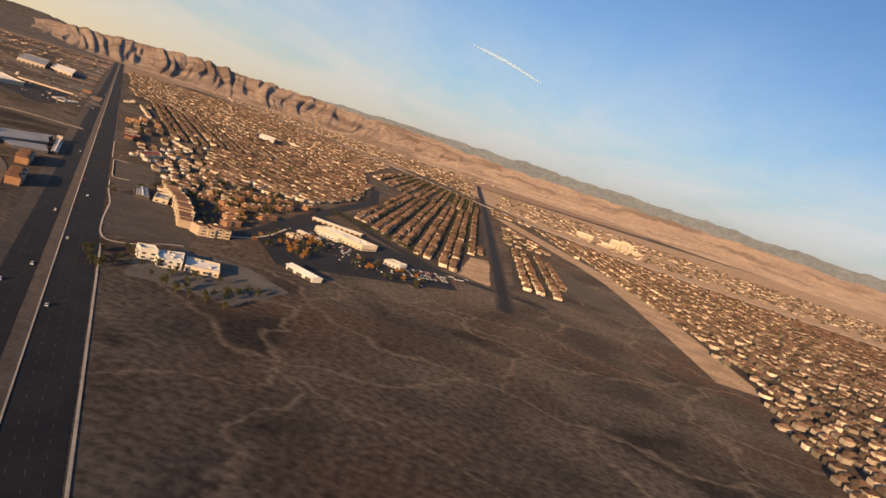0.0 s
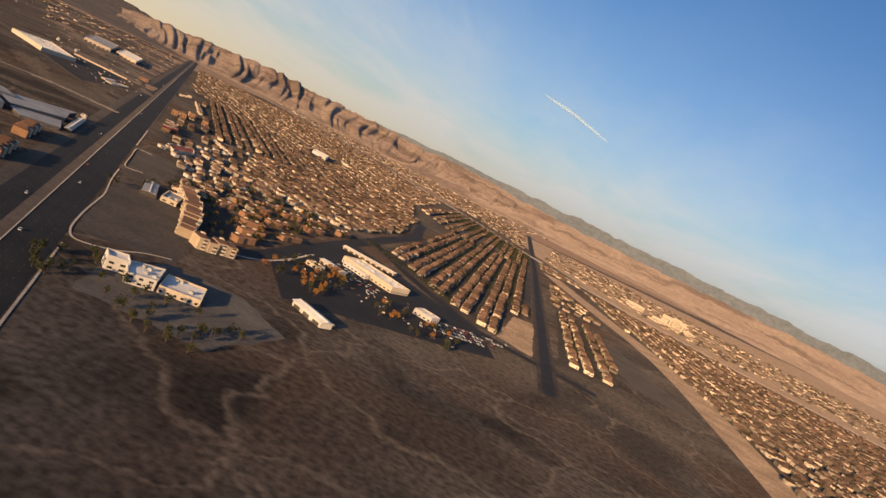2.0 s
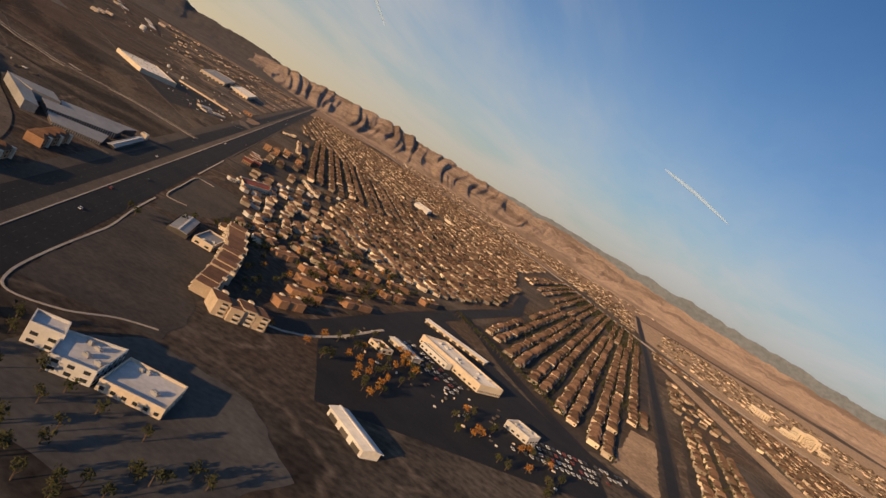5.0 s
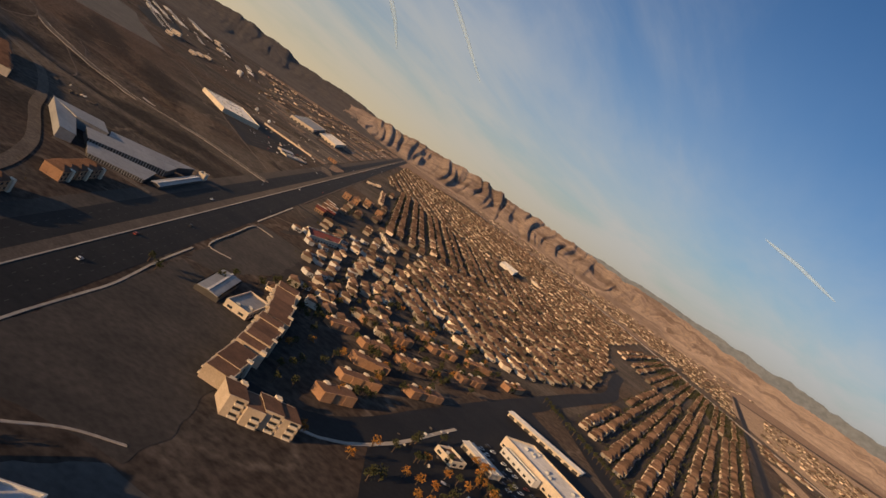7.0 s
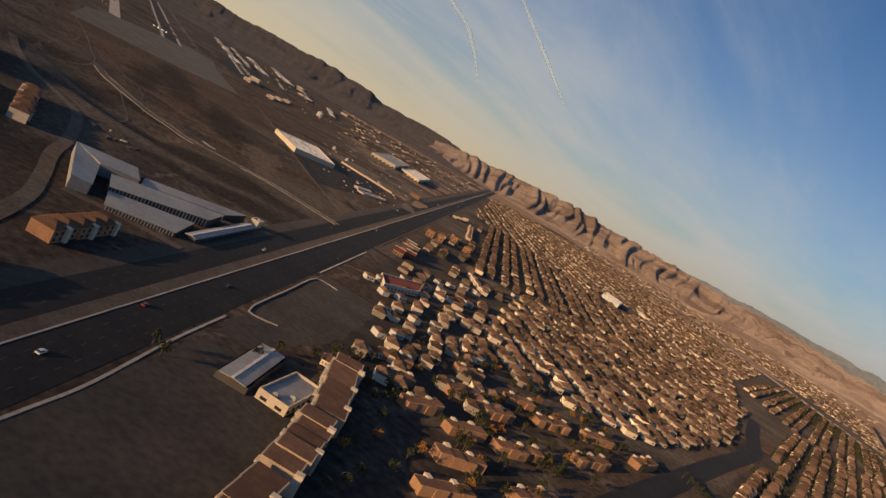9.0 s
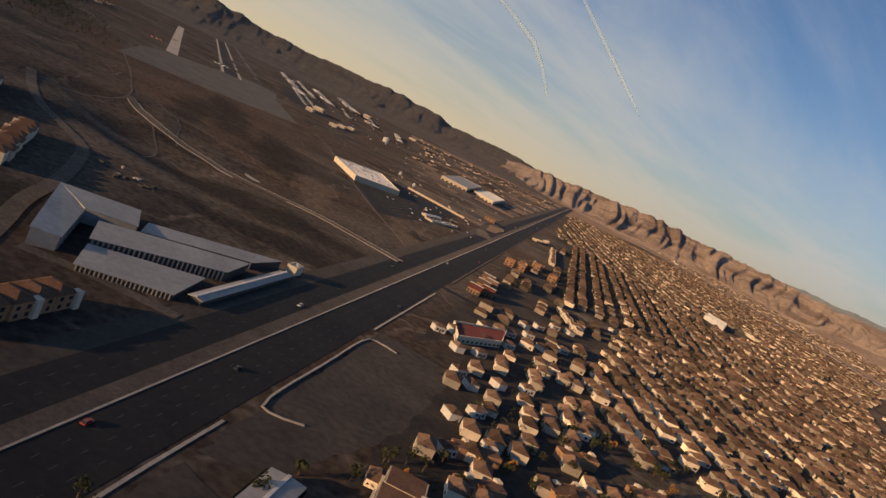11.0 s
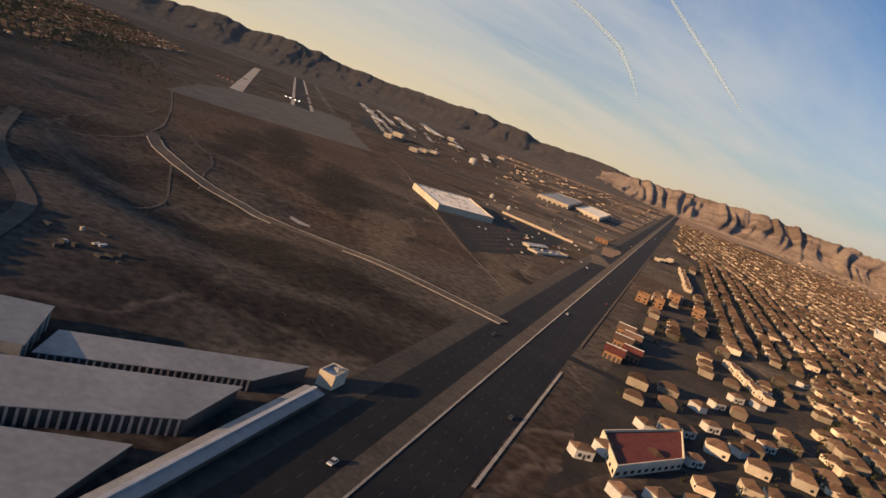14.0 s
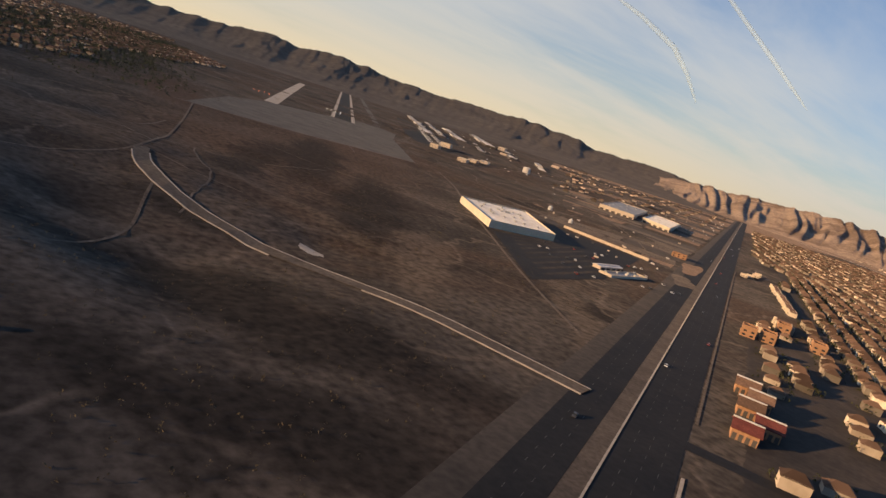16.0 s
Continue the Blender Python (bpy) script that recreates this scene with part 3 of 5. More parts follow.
road_set("kerb", "pale kerb line along the unfinished road", TRACK[1:], -3.9, -3.3, M["concrete"], 0.42, "kerb", 0.3)
road_set("kerb", "broken pale kerb line along the unfinished road", TRACK[1:14], 3.3, 3.8, M["concrete"], 0.42, "kerb", 0.3)
road_set("kerb", "broken pale kerb line along the unfinished road", TRACK[17:], 3.3, 3.8, M["concrete"], 0.42, "kerb", 0.3)
for pts, w, label in (
    ([(-838, 764), (-700, 702), (-586, 641), (-555, 600), (-540, 540)], 2.6, "narrow pale dirt track through desert scrub"),
    ([(-775, 975), (-700, 930), (-620, 872), (-545, 822), (-470, 772), (-402, 731)], 3.2, "straight pale dirt lane past the store"),
    ([(-540, 634), (-505, 618), (-475, 604), (-455, 585), (-440, 560)], 2.2, "winding pale dirt path"),
    ([(-860, 960), (-760, 1010), (-640, 1010), (-560, 985)], 4.0, "pale dirt service lane"),
    ([(-700, 1150), (-620, 1080), (-560, 1010), (-545, 975)], 3.0, "dusty access lane between lots"),
    ([(-900, 1100), (-1000, 1300), (-1200, 1650)], 4.0, "dirt lane beside the airfield"),
):
    road_set("dirt_track", label, curve_line(pts), -w / 4, w / 4, M["faint"], 0.12, "track")
YARD_STREET = curve_line([(-235, 372), (-262, 418), (-292, 450), (-318, 469), (-346, 487), (-371, 507), (-401, 527), (-428, 541), (-458, 545), (-506, 551), (-566, 572)])
road_set("road", "curving grey access street past low apartments", YARD_STREET, -2.7, 2.7, M["track"], 0.25)
road_set("road", "grey side street crossing the boulevard to shops", curve_line([along(763, -12), along(764, 17), along(762, 40), along(756, 62)]), -3.2, 3.2, M["asphalt"], 0.075)
road_set("road", "dusty lane from the boulevard to a yard", curve_line([along(566, -16), along(562, -40), along(556, -58)]), -2.4, 2.4, M["track"], 0.20)

poly_patch("bare_field", [(-163, 347), (-187, 397), (-218, 468), (-197, 471), (-184, 480), (-159, 441), (-142, 402), (-133, 385), (-128, 368)], 0.05, M["field"], "empty brown dirt field beside the boulevard")
poly_patch("bare_field", [along(516, 20), along(640, 20), along(640, 52), along(560, 46), along(520, 34)], 0.05, M["field"], "walled strip of bare brown ground")
poly_patch("car_lot", [(-118, 455), (-118, 640), (-64, 600), (0, 545), (12, 500), (-20, 465), (-90, 400)], 0.045, M["asphalt"], "dark asphalt car park with worn bays", "car park")
poly_patch("forecourt", [(-138, 330), (-128, 365), (-96, 372), (-70, 350), (-80, 300), (-125, 295)], 0.045, M["old_asphalt"], "dark paved forecourt around an office", "car park")
poly_patch("bare_field", [(8, 570), (36, 560), (36, 700), (18, 690)], 0.05, M["dirt"], "bare sunlit corner lot of pale dirt")
poly_patch("bare_field", [(110, 860), (160, 700), (178, 640), (120, 640), (104, 720)], 0.05, M["field"], "dark bare field beside pale dirt")
poly_patch("store_car_park", [(-550, 830), (-460, 768), (-478, 845), (-545, 975), (-602, 956), (-612, 934), (-548, 893)], 0.09, M["asphalt"], "large dark asphalt car park of a store", "car park")
LOT = random.Random(3)
s = 960
while s < 2400:
    w = LOT.uniform(12, 46)
    n0 = -24
    while n0 > -60 - (s - 950) * 0.2:
        d = LOT.uniform(25, 80)
        m = LOT.choice(("red_dirt", "faint", "faint", "field", "red_dirt", ""))
        if m and not (s < 1100 and n0 - d < -45):
            poly_patch("lot", [along(s, n0), along(s + w - 2, n0 - LOT.uniform(0, 3)), along(s + w - 2, n0 - d), along(s, n0 - d + LOT.uniform(-3, 3))], 0.05 + 0.004 * LOT.randrange(3), M[m], "graded lot of bare dirt beside the boulevard", "yard")
        n0 -= d + 2
    s += w
poly_patch("apron", [(-836, 756), (-811, 850), (-803, 968), (-1000, 1085), (-1100, 1162), (-1176, 1166), (-1092, 1030), (-1056, 936), (-985, 858)], 0.10, M["old_asphalt"], "broad grey paved apron before the runways", "apron")
road_set("apron_edge", "pale dirt line along the apron", dense([(-842, 750), (-822, 798), (-809, 850), (-801, 970)], 10), -1.2, 1.2, M["faint"], 0.16, "track")


def runway(name, label, a, b, w, mat):
    (x0, y0), (x1, y1) = a, b
    road_set(name, label, dense([a, b], 60), -w / 2, w / 2, mat, 0.2, "runway")


runway("runway", "pale asphalt runway seen end on", (-1062, 946), (-2000, 1510), 16, M["concrete"])
runway("runway", "dark asphalt runway with pale edges", (-1100, 1072), (-2440, 1926), 22, M["asphalt"])
for o in (-14, 14):
    dx, dy = 0.54, 0.84
    runway("runway_edge", "pale paved runway edge strip", (-1100 + o * dx, 1072 + o * dy), (-2440 + o * dx, 1926 + o * dy), 5, M["concrete"])
runway("taxiway", "pale concrete taxiway", (-1170, 1178), (-2290, 1890), 10, M["old_asphalt"])
for k in range(4):
    q = 0.1 + 0.2 * k
    x, y = -1100 - 1340 * q, 1072 + 854 * q
    runway("taxiway", "pale concrete link between runway and taxiway", (x, y), (x + 8, y + 64), 7, M["old_asphalt"])
poly_patch("aircraft_parking", [(-1090, 1190), (-1180, 1240), (-1640, 1560), (-1560, 1660), (-1150, 1330), (-1040, 1210)], 0.12, M["asphalt"], "dark aircraft parking ramp beside hangars", "apron")


def dirt_patch(x0, y0, rx, ry, turn, mat, label, seed):
    """A worn patch with an uneven outline, draped on the ground."""
    v, f, k, rings = [], [], 28, 5
    c, s = math.cos(radians(turn)), math.sin(radians(turn))
    for j in range(rings + 1):
        for i in range(k):
            a = 2 * math.pi * i / k
            q = j / rings * (1 + 0.55 * noise.noise((math.cos(a) * 1.3, math.sin(a) * 1.3, seed)) + 0.2 * noise.noise((math.cos(a) * 4, math.sin(a) * 4, seed)))
            px_, py_ = rx * q * math.cos(a), ry * q * math.sin(a)
            x, y = x0 + px_ * c - py_ * s, y0 + px_ * s + py_ * c
            v.append((x, y, height(x, y) + 0.16))
    for j in range(rings):
        f += [(j * k + i, (j + 1) * k + i, (j + 1) * k + (i + 1) % k, j * k + (i + 1) % k) for i in range(k)]
    tagged(new("dirt_patch", mesh_from("dirt_patch", v, f, [M[mat]])), label, "ground", kind="structure")


for k, (x, y, rx, ry, t, m) in enumerate(((-470, 664, 7, 3, 0, "concrete"), (-500, 960, 26, 8, -60, "faint"), (-540, 1040, 40, 9, -62, "red_dirt"), (-640, 1000, 60, 7, 20, "faint"))):
    dirt_patch(x, y, rx, ry, t, m, "patch of bare trodden soil", k * 3.7)
# east plain: the pale colour stands in for golden haze
poly_patch("plain", [(220, 1290), (800, 1230), (2600, 1100), (2900, 2300), (1500, 2900), (-50, 2300), (30, 1640)], 0.02, M["dirt"], "desert plain dotted with houses, paled for golden haze")
poly_patch("plain", [(-1270, 2960), (-880, 2690), (-470, 2300), (-190, 1920), (-60, 2310), (700, 2800), (500, 3900), (-2300, 3700)], 0.015, M["red_dirt"], "brown sunlit plain below the hills")
poly_patch("plain", [along(2300, -30), along(2300, -420), along(3300, -700), along(3500, 500), along(3000, 300)], 0.012, M["red_dirt"], "brown desert plain beyond the lots")

# ---------- buildings ----------
HS = 0.6  # heights of storeys and fittings in the scale of the place


def block_mesh(pts, h, wall, parapet=0.7, z0=-0.3):
    """Walls with a parapet standing above the roof deck."""
    pts = ccw(list(pts))
    n = len(pts)
    inn = shrink(pts, 0.35)
    v = [(x, y, z0) for x, y in pts] + [(x, y, h) for x, y in pts] + [(x, y, h) for x, y in inn] + [(x, y, h - parapet) for x, y in inn]
    f = []
    for i in range(n):
        j = (i + 1) % n
        f += [(i, j, n + j, n + i), (n + i, n + j, 2 * n + j, 2 * n + i), (2 * n + i, 2 * n + j, 3 * n + j, 3 * n + i)]
    return mesh_from("wall", v, f, [wall]), inn, h - parapet


def wall_quad(a, b, z0, z1, u0, u1, out):
    """A shallow box on the wall from a to b, between the fractions u0 and u1 of its length."""
    a, b = Vector(a), Vector(b)
    e = b - a
    nrm = Vector((e.y, -e.x)).normalized()
    p, q = a + e * u0, a + e * u1
    v = []
    for z in (z0, z1):
        for r in (p - nrm * 0.1, q - nrm * 0.1, q + nrm * out, p + nrm * out):
            v.append((r.x, r.y, z))
    return v, [(3, 2, 1, 0), (4, 5, 6, 7), (0, 1, 5, 4), (1, 2, 6, 5), (2, 3, 7, 6), (3, 0, 4, 7)]


def block(name, label, category, pts, h, wall, roof, storeys=0, bays=0, units=0, sides=None, doors=0):
    """A flat-roofed building: walls, roof deck, windows by storey and bay, roof units, dock doors."""
    h *= HS
    pts = ccw([tuple(p) for p in pts])
    cx, cy = sum(p[0] for p in pts) / len(pts), sum(p[1] for p in pts) / len(pts)
    pts = [(x - cx, y - cy) for x, y in pts]
    base = thing(name, label, category, pose(cx, cy, height(cx, cy)))
    me, inn, zr = block_mesh(pts, h, M[wall])
    part("wall", me, base)
    part("roof", mesh_from("roof", [(x, y, zr) for x, y in inn], [tuple(range(len(inn)))], [M[roof]]), base)
    n = len(pts)
    for i in range(n):
        if sides is not None and i not in sides:
            continue
        a, b = pts[i], pts[(i + 1) % n]
        L = math.dist(a, b)
        if L < 5:
            continue
        for s in range(storeys):
            z = HS * (1.0 + s * 3.2)
            k = bays or max(1, int(L / 3.0))
            for j in range(k):
                part("window", mesh_from("window", *wall_quad(a, b, z, z + 1.4 * HS, (j + 0.28) / k, (j + 0.72) / k, 0.06), [M["glass"]]), base)
        for j in range(doors):
            part("door", mesh_from("door", *wall_quad(a, b, 0.0, 3.4 * HS, (j + 0.2) / doors, (j + 0.8) / doors, 0.08), [M["dark_wall"]]), base)
    rnd = random.Random(int(abs(cx) * 7 + abs(cy)))
    for k in range(units):
        a, b, c = inn[0], inn[1], inn[-1]
        u, w = rnd.uniform(0.08, 0.85), rnd.uniform(0.1, 0.85)
        x, y = a[0] + (b[0] - a[0]) * u + (c[0] - a[0]) * w, a[1] + (b[1] - a[1]) * u + (c[1] - a[1]) * w
        d = rnd.uniform(0.5, 1.0)
        part("roof_unit", mesh_from("roof_unit", *joined(box(x - d, y - d * 0.8, zr, x + d, y + d * 0.8, zr + 0.8), box(x - d * 0.5, y - d * 0.4, zr + 0.8, x + d * 0.5, y + d * 0.4, zr + 1.0)), [M["steel"]]), base)
    return base


def from_line(p0, p1, depth):
    """A footprint that stands on the line p0-p1 and reaches depth metres to its left."""
    a, b = Vector(p0), Vector(p1)
    e = (b - a).normalized()
    n = Vector((-e.y, e.x)) * depth
    return [tuple(a), tuple(b), tuple(b + n), tuple(a + n)]


def shed(name, label, category, p0, p1, depth, eave, ridge, wall, roof, ribs=0):
    """A long gabled shed on the line p0-p1: walls, two roof slopes, a ridge cap, posts or ribs along the front."""
    eave, ridge = eave * HS, ridge * HS
    a, b = Vector(p0), Vector(p1)
    L = (b - a).length
    ang = math.degrees(math.atan2(b.y - a.y, b.x - a.x))
    base = thing(name, label, category, pose(a.x, a.y, height(a.x, a.y), 0, 0, ang))
    w = [(0, 0), (L, 0), (L, depth), (0, depth)]
    v = [(x, y, -0.3) for x, y in w] + [(x, y, eave) for x, y in w] + [(0, depth / 2, ridge), (L, depth / 2, ridge)]
    part("wall", mesh_from("wall", v, [(0, 1, 5, 4), (2, 3, 7, 6), (1, 2, 6, 9, 5), (3, 0, 4, 8, 7)], [M[wall]]), base)
    o, t = 0.6, 0.25
    for k, (ya, yb) in enumerate(((-o, depth / 2), (depth + o, depth / 2))):
        zs = eave - o * (ridge - eave) / (depth / 2)
        rv = [(-o, ya, zs), (L + o, ya, zs), (L + o, yb, ridge), (-o, yb, ridge)]
        rv = [(x, y, z + 0.02) for x, y, z in rv] + [(x, y, z + 0.02 + t) for x, y, z in rv]
        fs = [(0, 1, 2, 3), (7, 6, 5, 4), (0, 4, 5, 1), (1, 5, 6, 2), (2, 6, 7, 3), (3, 7, 4, 0)]
        part("roof_slope", mesh_from("roof_slope", rv, fs if k else [q[::-1] for q in fs], [M[roof]]), base)
    part("ridge_cap", mesh_from("ridge_cap", *box(-o, depth / 2 - 0.4, ridge + 0.2, L + o, depth / 2 + 0.4, ridge + 0.5), [M["white_roof"]]), base)
    for k in range(ribs):
        x = L * (k + 0.5) / ribs
        part("bay_door", mesh_from("bay_door", *box(x - L / ribs * 0.32, -0.08, 0, x + L / ribs * 0.32, 0.1, eave * 0.62), [M["dark_wall"]]), base)
    return base


# works yard west of the boulevard
def lean_shed(label, corners, zf, zb, teeth, wall="dark_wall", roof="grey_roof"):
    """A broad shed with one roof slope that rises from the front edge; corners: front start, front end, back end, back start."""
    c = sum((Vector(p) for p in corners), Vector((0, 0))) / 4
    q = [(p[0] - c.x, p[1] - c.y) for p in corners]
    base = thing("warehouse", label, "shed", pose(c.x, c.y, height(c.x, c.y)))
    z = (zf, zf, zb, zb)
    part("wall", mesh_from("wall", [(x, y, -0.3) for x, y in q] + [(x, y, h) for (x, y), h in zip(q, z)], [(0, 1, 5, 4), (1, 2, 6, 5), (2, 3, 7, 6), (3, 0, 4, 7)], [M[wall]]), base)
    o = shrink(q, -0.35)
    v = [(x, y, h + 0.02) for (x, y), h in zip(o, z)] + [(x, y, h + 0.22) for (x, y), h in zip(o, z)]
    part("roof", mesh_from("roof", v, [(3, 2, 1, 0), (4, 5, 6, 7), (0, 1, 5, 4), (1, 2, 6, 5), (2, 3, 7, 6), (3, 0, 4, 7)], [M[roof]]), base, "grey ribbed metal roof")
    for k in range(teeth):
        part("bay_post", mesh_from("bay_post", *wall_quad(q[0], q[1], 0.0, zf - 0.05, (k + 0.35) / teeth, (k + 0.65) / teeth, 0.35), [M["grey_roof"]]), base)
    return base


lean_shed("broad grey metal-roofed shed with posts along its front", [(-298, 481), (-286, 503), (-299, 521), (-312, 491)], 1.7, 2.1, 22)
lean_shed("broad grey metal-roofed shed behind another", [(-314, 492), (-304, 532), (-313, 547), (-328, 501)], 3.1, 3.6, 28)
lean_shed("narrow grey metal-roofed shed with a row of posts", [(-329, 516), (-318, 553), (-322, 569), (-336, 522)], 2.4, 3.2, 30)
lean_shed("grey metal-roofed wing of a works hall", [(-328.5, 513.5), (-345, 523), (-354, 500), (-334.5, 499)], 4.0, 4.8, 4, "grey_roof")
lean_shed("long grey metal-roofed end hall of a works", [(-309, 481), (-334.3, 498.6), (-354, 499.6), (-311, 474)], 4.0, 4.9, 6, "grey_roof")
shed("warehouse", "narrow grey-roofed shed beside the boulevard", "shed", (-284, 511), (-313, 567), 3.6, 2.8, 3.4, "dark_wall", "grey_roof", 10)
block("pump_house", "small pale rooftop house at the end of a shed", "shed", from_line((-317, 573), (-320, 579), 4), 6, "cream", "white_roof", units=1)
# store and its neighbour
bay_v, bay_f = [], []
for k in range(9):
    u = (k + 0.5) / 9
    a, b = Vector((-546, 838)).lerp(Vector((-466, 782)), u), Vector((-590, 950)).lerp(Vector((-488, 862)), u) if u > 0.3 else Vector((-548, 885)).lerp(Vector((-530, 890)), u)
    e = (b - a).normalized()
    n = Vector((-e.y, e.x)) * 1.3
    i = len(bay_v)
    bay_v += [(*(a + e * 4 + n), 0.12), (*(a + e * 4 - n), 0.12), (*(b - e * 4 - n), 0.12), (*(b - e * 4 + n), 0.12)]
    bay_f.append((i, i + 1, i + 2, i + 3))
tagged(new("bay_marks", mesh_from("bay_marks", bay_v, bay_f, [M["estate"]])), "slightly paler stripes in rows across a car park", "road marking", kind="structure")
block("store", "huge white-roofed store with a sunlit cream end wall", "store", [(-627, 872), (-558, 835), (-552, 888), (-621, 932)], 7.8, "cream", "white_roof", units=26)
block("warehouse_store", "large pale warehouse with a two-part roof", "warehouse", [(-808, 1266), (-771, 1288), (-876, 1472), (-911, 1449)], 10, "cream", "grey_roof", units=10, doors=6, sides=(0, 1))
block("warehouse_store", "large pale warehouse beside its twin", "warehouse", [(-778, 1317), (-730, 1304), (-812, 1461), (-856, 1464)], 9, "cream", "white_roof", units=8, doors=5, sides=(0, 1))
block("garden_centre", "row of low pale shelters in a bare lot", "shed", from_line((-483, 858), (-489, 902), 8), 2.4, "cream", "grey_roof", units=5, bays=4)
shed("shade_roof", "low pale canopy on a bare lot", "shed", (-497, 866), (-501, 892), 5, 2.8, 3.4, "cream", "white_roof", 4)

# offices and yard at the foot of the side street
block("office", "white office wing with a raised corner", "office", [(-130.8, 332.9), (-123.0, 320.4), (-114.4, 326.7), (-120.6, 343.8)], 7, "white_wall", "white_roof", storeys=2, units=4)
block("office", "white office wing with deep dark openings", "office", [(-113.6, 327.5), (-99.6, 334.5), (-105.0, 350.1), (-119.1, 343.8)], 5, "cream", "white_roof", storeys=1, bays=6, units=3)
block("office", "raised white corner block of an office", "office", from_line((-131.6, 334.5), (-126.9, 328.2), -8)[::-1], 9, "white_wall", "white_roof", storeys=2)
block("dealership", "long cream showroom with a stepped white roof", "showroom", from_line((-103, 550), (-63, 530), 20), 7.5, "cream", "white_roof", storeys=1, bays=12, units=9)
block("dealership", "low white front wing of a showroom", "showroom", from_line((-98, 545), (-80, 536), -4)[::-1], 5, "white_wall", "white_roof", storeys=1)
shed("canopy", "long white canopy over parked cars", "canopy", (-116, 598), (-74, 592), 6, 3.2, 3.6, "cream", "white_roof", 9)
shed("canopy", "short white canopy beside a car lot", "canopy", (-108, 514), (-92, 507), 6, 3.6, 4.0, "cream", "white_roof", 4)
block("service_building", "small white service building in a car lot", "office", from_line((-43, 508), (-31, 504), 12), 6, "white_wall", "white_roof", storeys=1, units=3)
block("service_building", "small brown-walled kiosk in a car lot", "office", from_line((-110, 492), (-102, 489), 8), 4, "cream", "tile", storeys=1, units=1)
shed("canopy", "white entrance canopy with a rounded hood", "canopy", (-84, 398), (-66, 386), 7, 4.2, 5.2, "white_wall", "white_roof", 3)

# solitary roofs by the bare field
shed("carport", "grey metal carport roof beside a field", "carport", along(491, 33), along(521, 33), -9, 3.4, 4.0, "dark_wall", "grey_roof", 4)
block("club_house", "pale flat-roofed house beside a field", "house", from_line(along(493, 44), along(515, 47), -9)[::-1], 5, "cream", "grey_roof", storeys=1, units=2)

# apartments along the side street
def terrace(label, p0, p1, depth, h, units, wall, seed):
    """A row of joined apartment units: stepped walls, hipped tile roofs, windows on two storeys, stair towers."""
    a, b = Vector(p0), Vector(p1)
    L = (b - a).length
    base = thing("apartment_house", label, "apartment house", pose(a.x, a.y, 0, 0, 0, math.degrees(math.atan2(b.y - a.y, b.x - a.x))))
    rnd = random.Random(seed)
    w = L / units
    for k in range(units):
        x, step, hh = (k + 0.5) * w, rnd.uniform(-0.7, 0.7), h * rnd.uniform(0.9, 1.05)
        solid = box(x - w / 2 + 0.02, step, -0.3, x + w / 2 - 0.02, depth + step, hh)
        part("unit_wall", mesh_from("unit_wall", *solid, [M[wall]]), base)
        e, r = 0.35, depth * 0.2
        ro = [(x - w / 2 - e, step - e, hh + 0.01), (x + w / 2 + e, step - e, hh + 0.01), (x + w / 2 + e, depth + step + e, hh + 0.01), (x - w / 2 - e, depth + step + e, hh + 0.01), (x, step + depth * 0.3, hh + r), (x, step + depth * 0.7, hh + r)]
        part("roof", mesh_from("roof", ro, [(0, 1, 4), (1, 2, 5, 4), (2, 3, 5), (3, 0, 4, 5), (3, 2, 1, 0)], [M["roof_orange"]]), base)
        for z in (0.6, 2.4, 4.2):
            if z + 1 < hh:
                for q in (-0.26, 0.2):
                    part("window", mesh_from("window", *box(x + q * w - 0.5, step - 0.06, z, x + q * w + 0.6, step + 0.1, z + 0.95), [M["glass"]]), base)
                if seed < 4:
                    part("balcony", mesh_from("balcony", *box(x - 0.1 * w, depth + step - 0.7, z - 0.3, x + 0.35 * w, depth + step + 0.05, z + 0.25), [M["cream"]]), base, "pale stucco balcony")
                    part("window", mesh_from("window", *box(x - 0.08 * w, depth + step - 0.06, z + 0.25, x + 0.33 * w, depth + step + 0.1, z + 0.95), [M["glass"]]), base)
        if k % 2 == 0:
            part("stair_tower", mesh_from("stair_tower", *box(x + w / 2 - 0.9, step - 0.9, -0.3, x + w / 2 + 0.9, step + 1.0, hh + 0.45), [M["cream"]]), base, "cream stair tower")
    return base


APTS = [((-197, 512), (-172, 474), 9, 5.6, 6), ((-171, 471), (-156, 442), 9, 5.6, 5), ((-145, 412), (-132, 428), 9, 5.6, 4), ((-155, 438), (-146, 416), 8, 5.0, 3),
        ((-186, 522), (-181, 538), 5.5, 3.4, 4), ((-192, 560), (-187, 576), 5.5, 3.4, 4), ((-178, 566), (-173, 581), 5.5, 3.4, 4), ((-145, 458), (-140, 472), 6, 3.8, 3), ((-162, 508), (-153, 523), 5.5, 3.4, 4),
        ((-160, 545), (-152, 565), 5.5, 3.2, 5), ((-205, 590), (-198, 602), 5, 3.2, 3), ((-146, 590), (-140, 610), 5.5, 3.2, 5), ((-214, 545), (-208, 557), 5, 3.0, 3), ((-136, 640), (-132, 660), 5.5, 3.2, 5), ((-170, 600), (-162, 618), 5.5, 3.2, 5),
        ((-152, 484), (-144, 500), 5, 3.2, 4), ((-172, 530), (-166, 545), 5, 3.2, 4), ((-140, 520), (-134, 540), 5, 3.2, 4), ((-202, 530), (-196, 542), 5, 3.0, 3), ((-156, 626), (-149, 644), 5, 3.2, 4), ((-184, 600), (-178, 614), 5, 3.0, 3)]
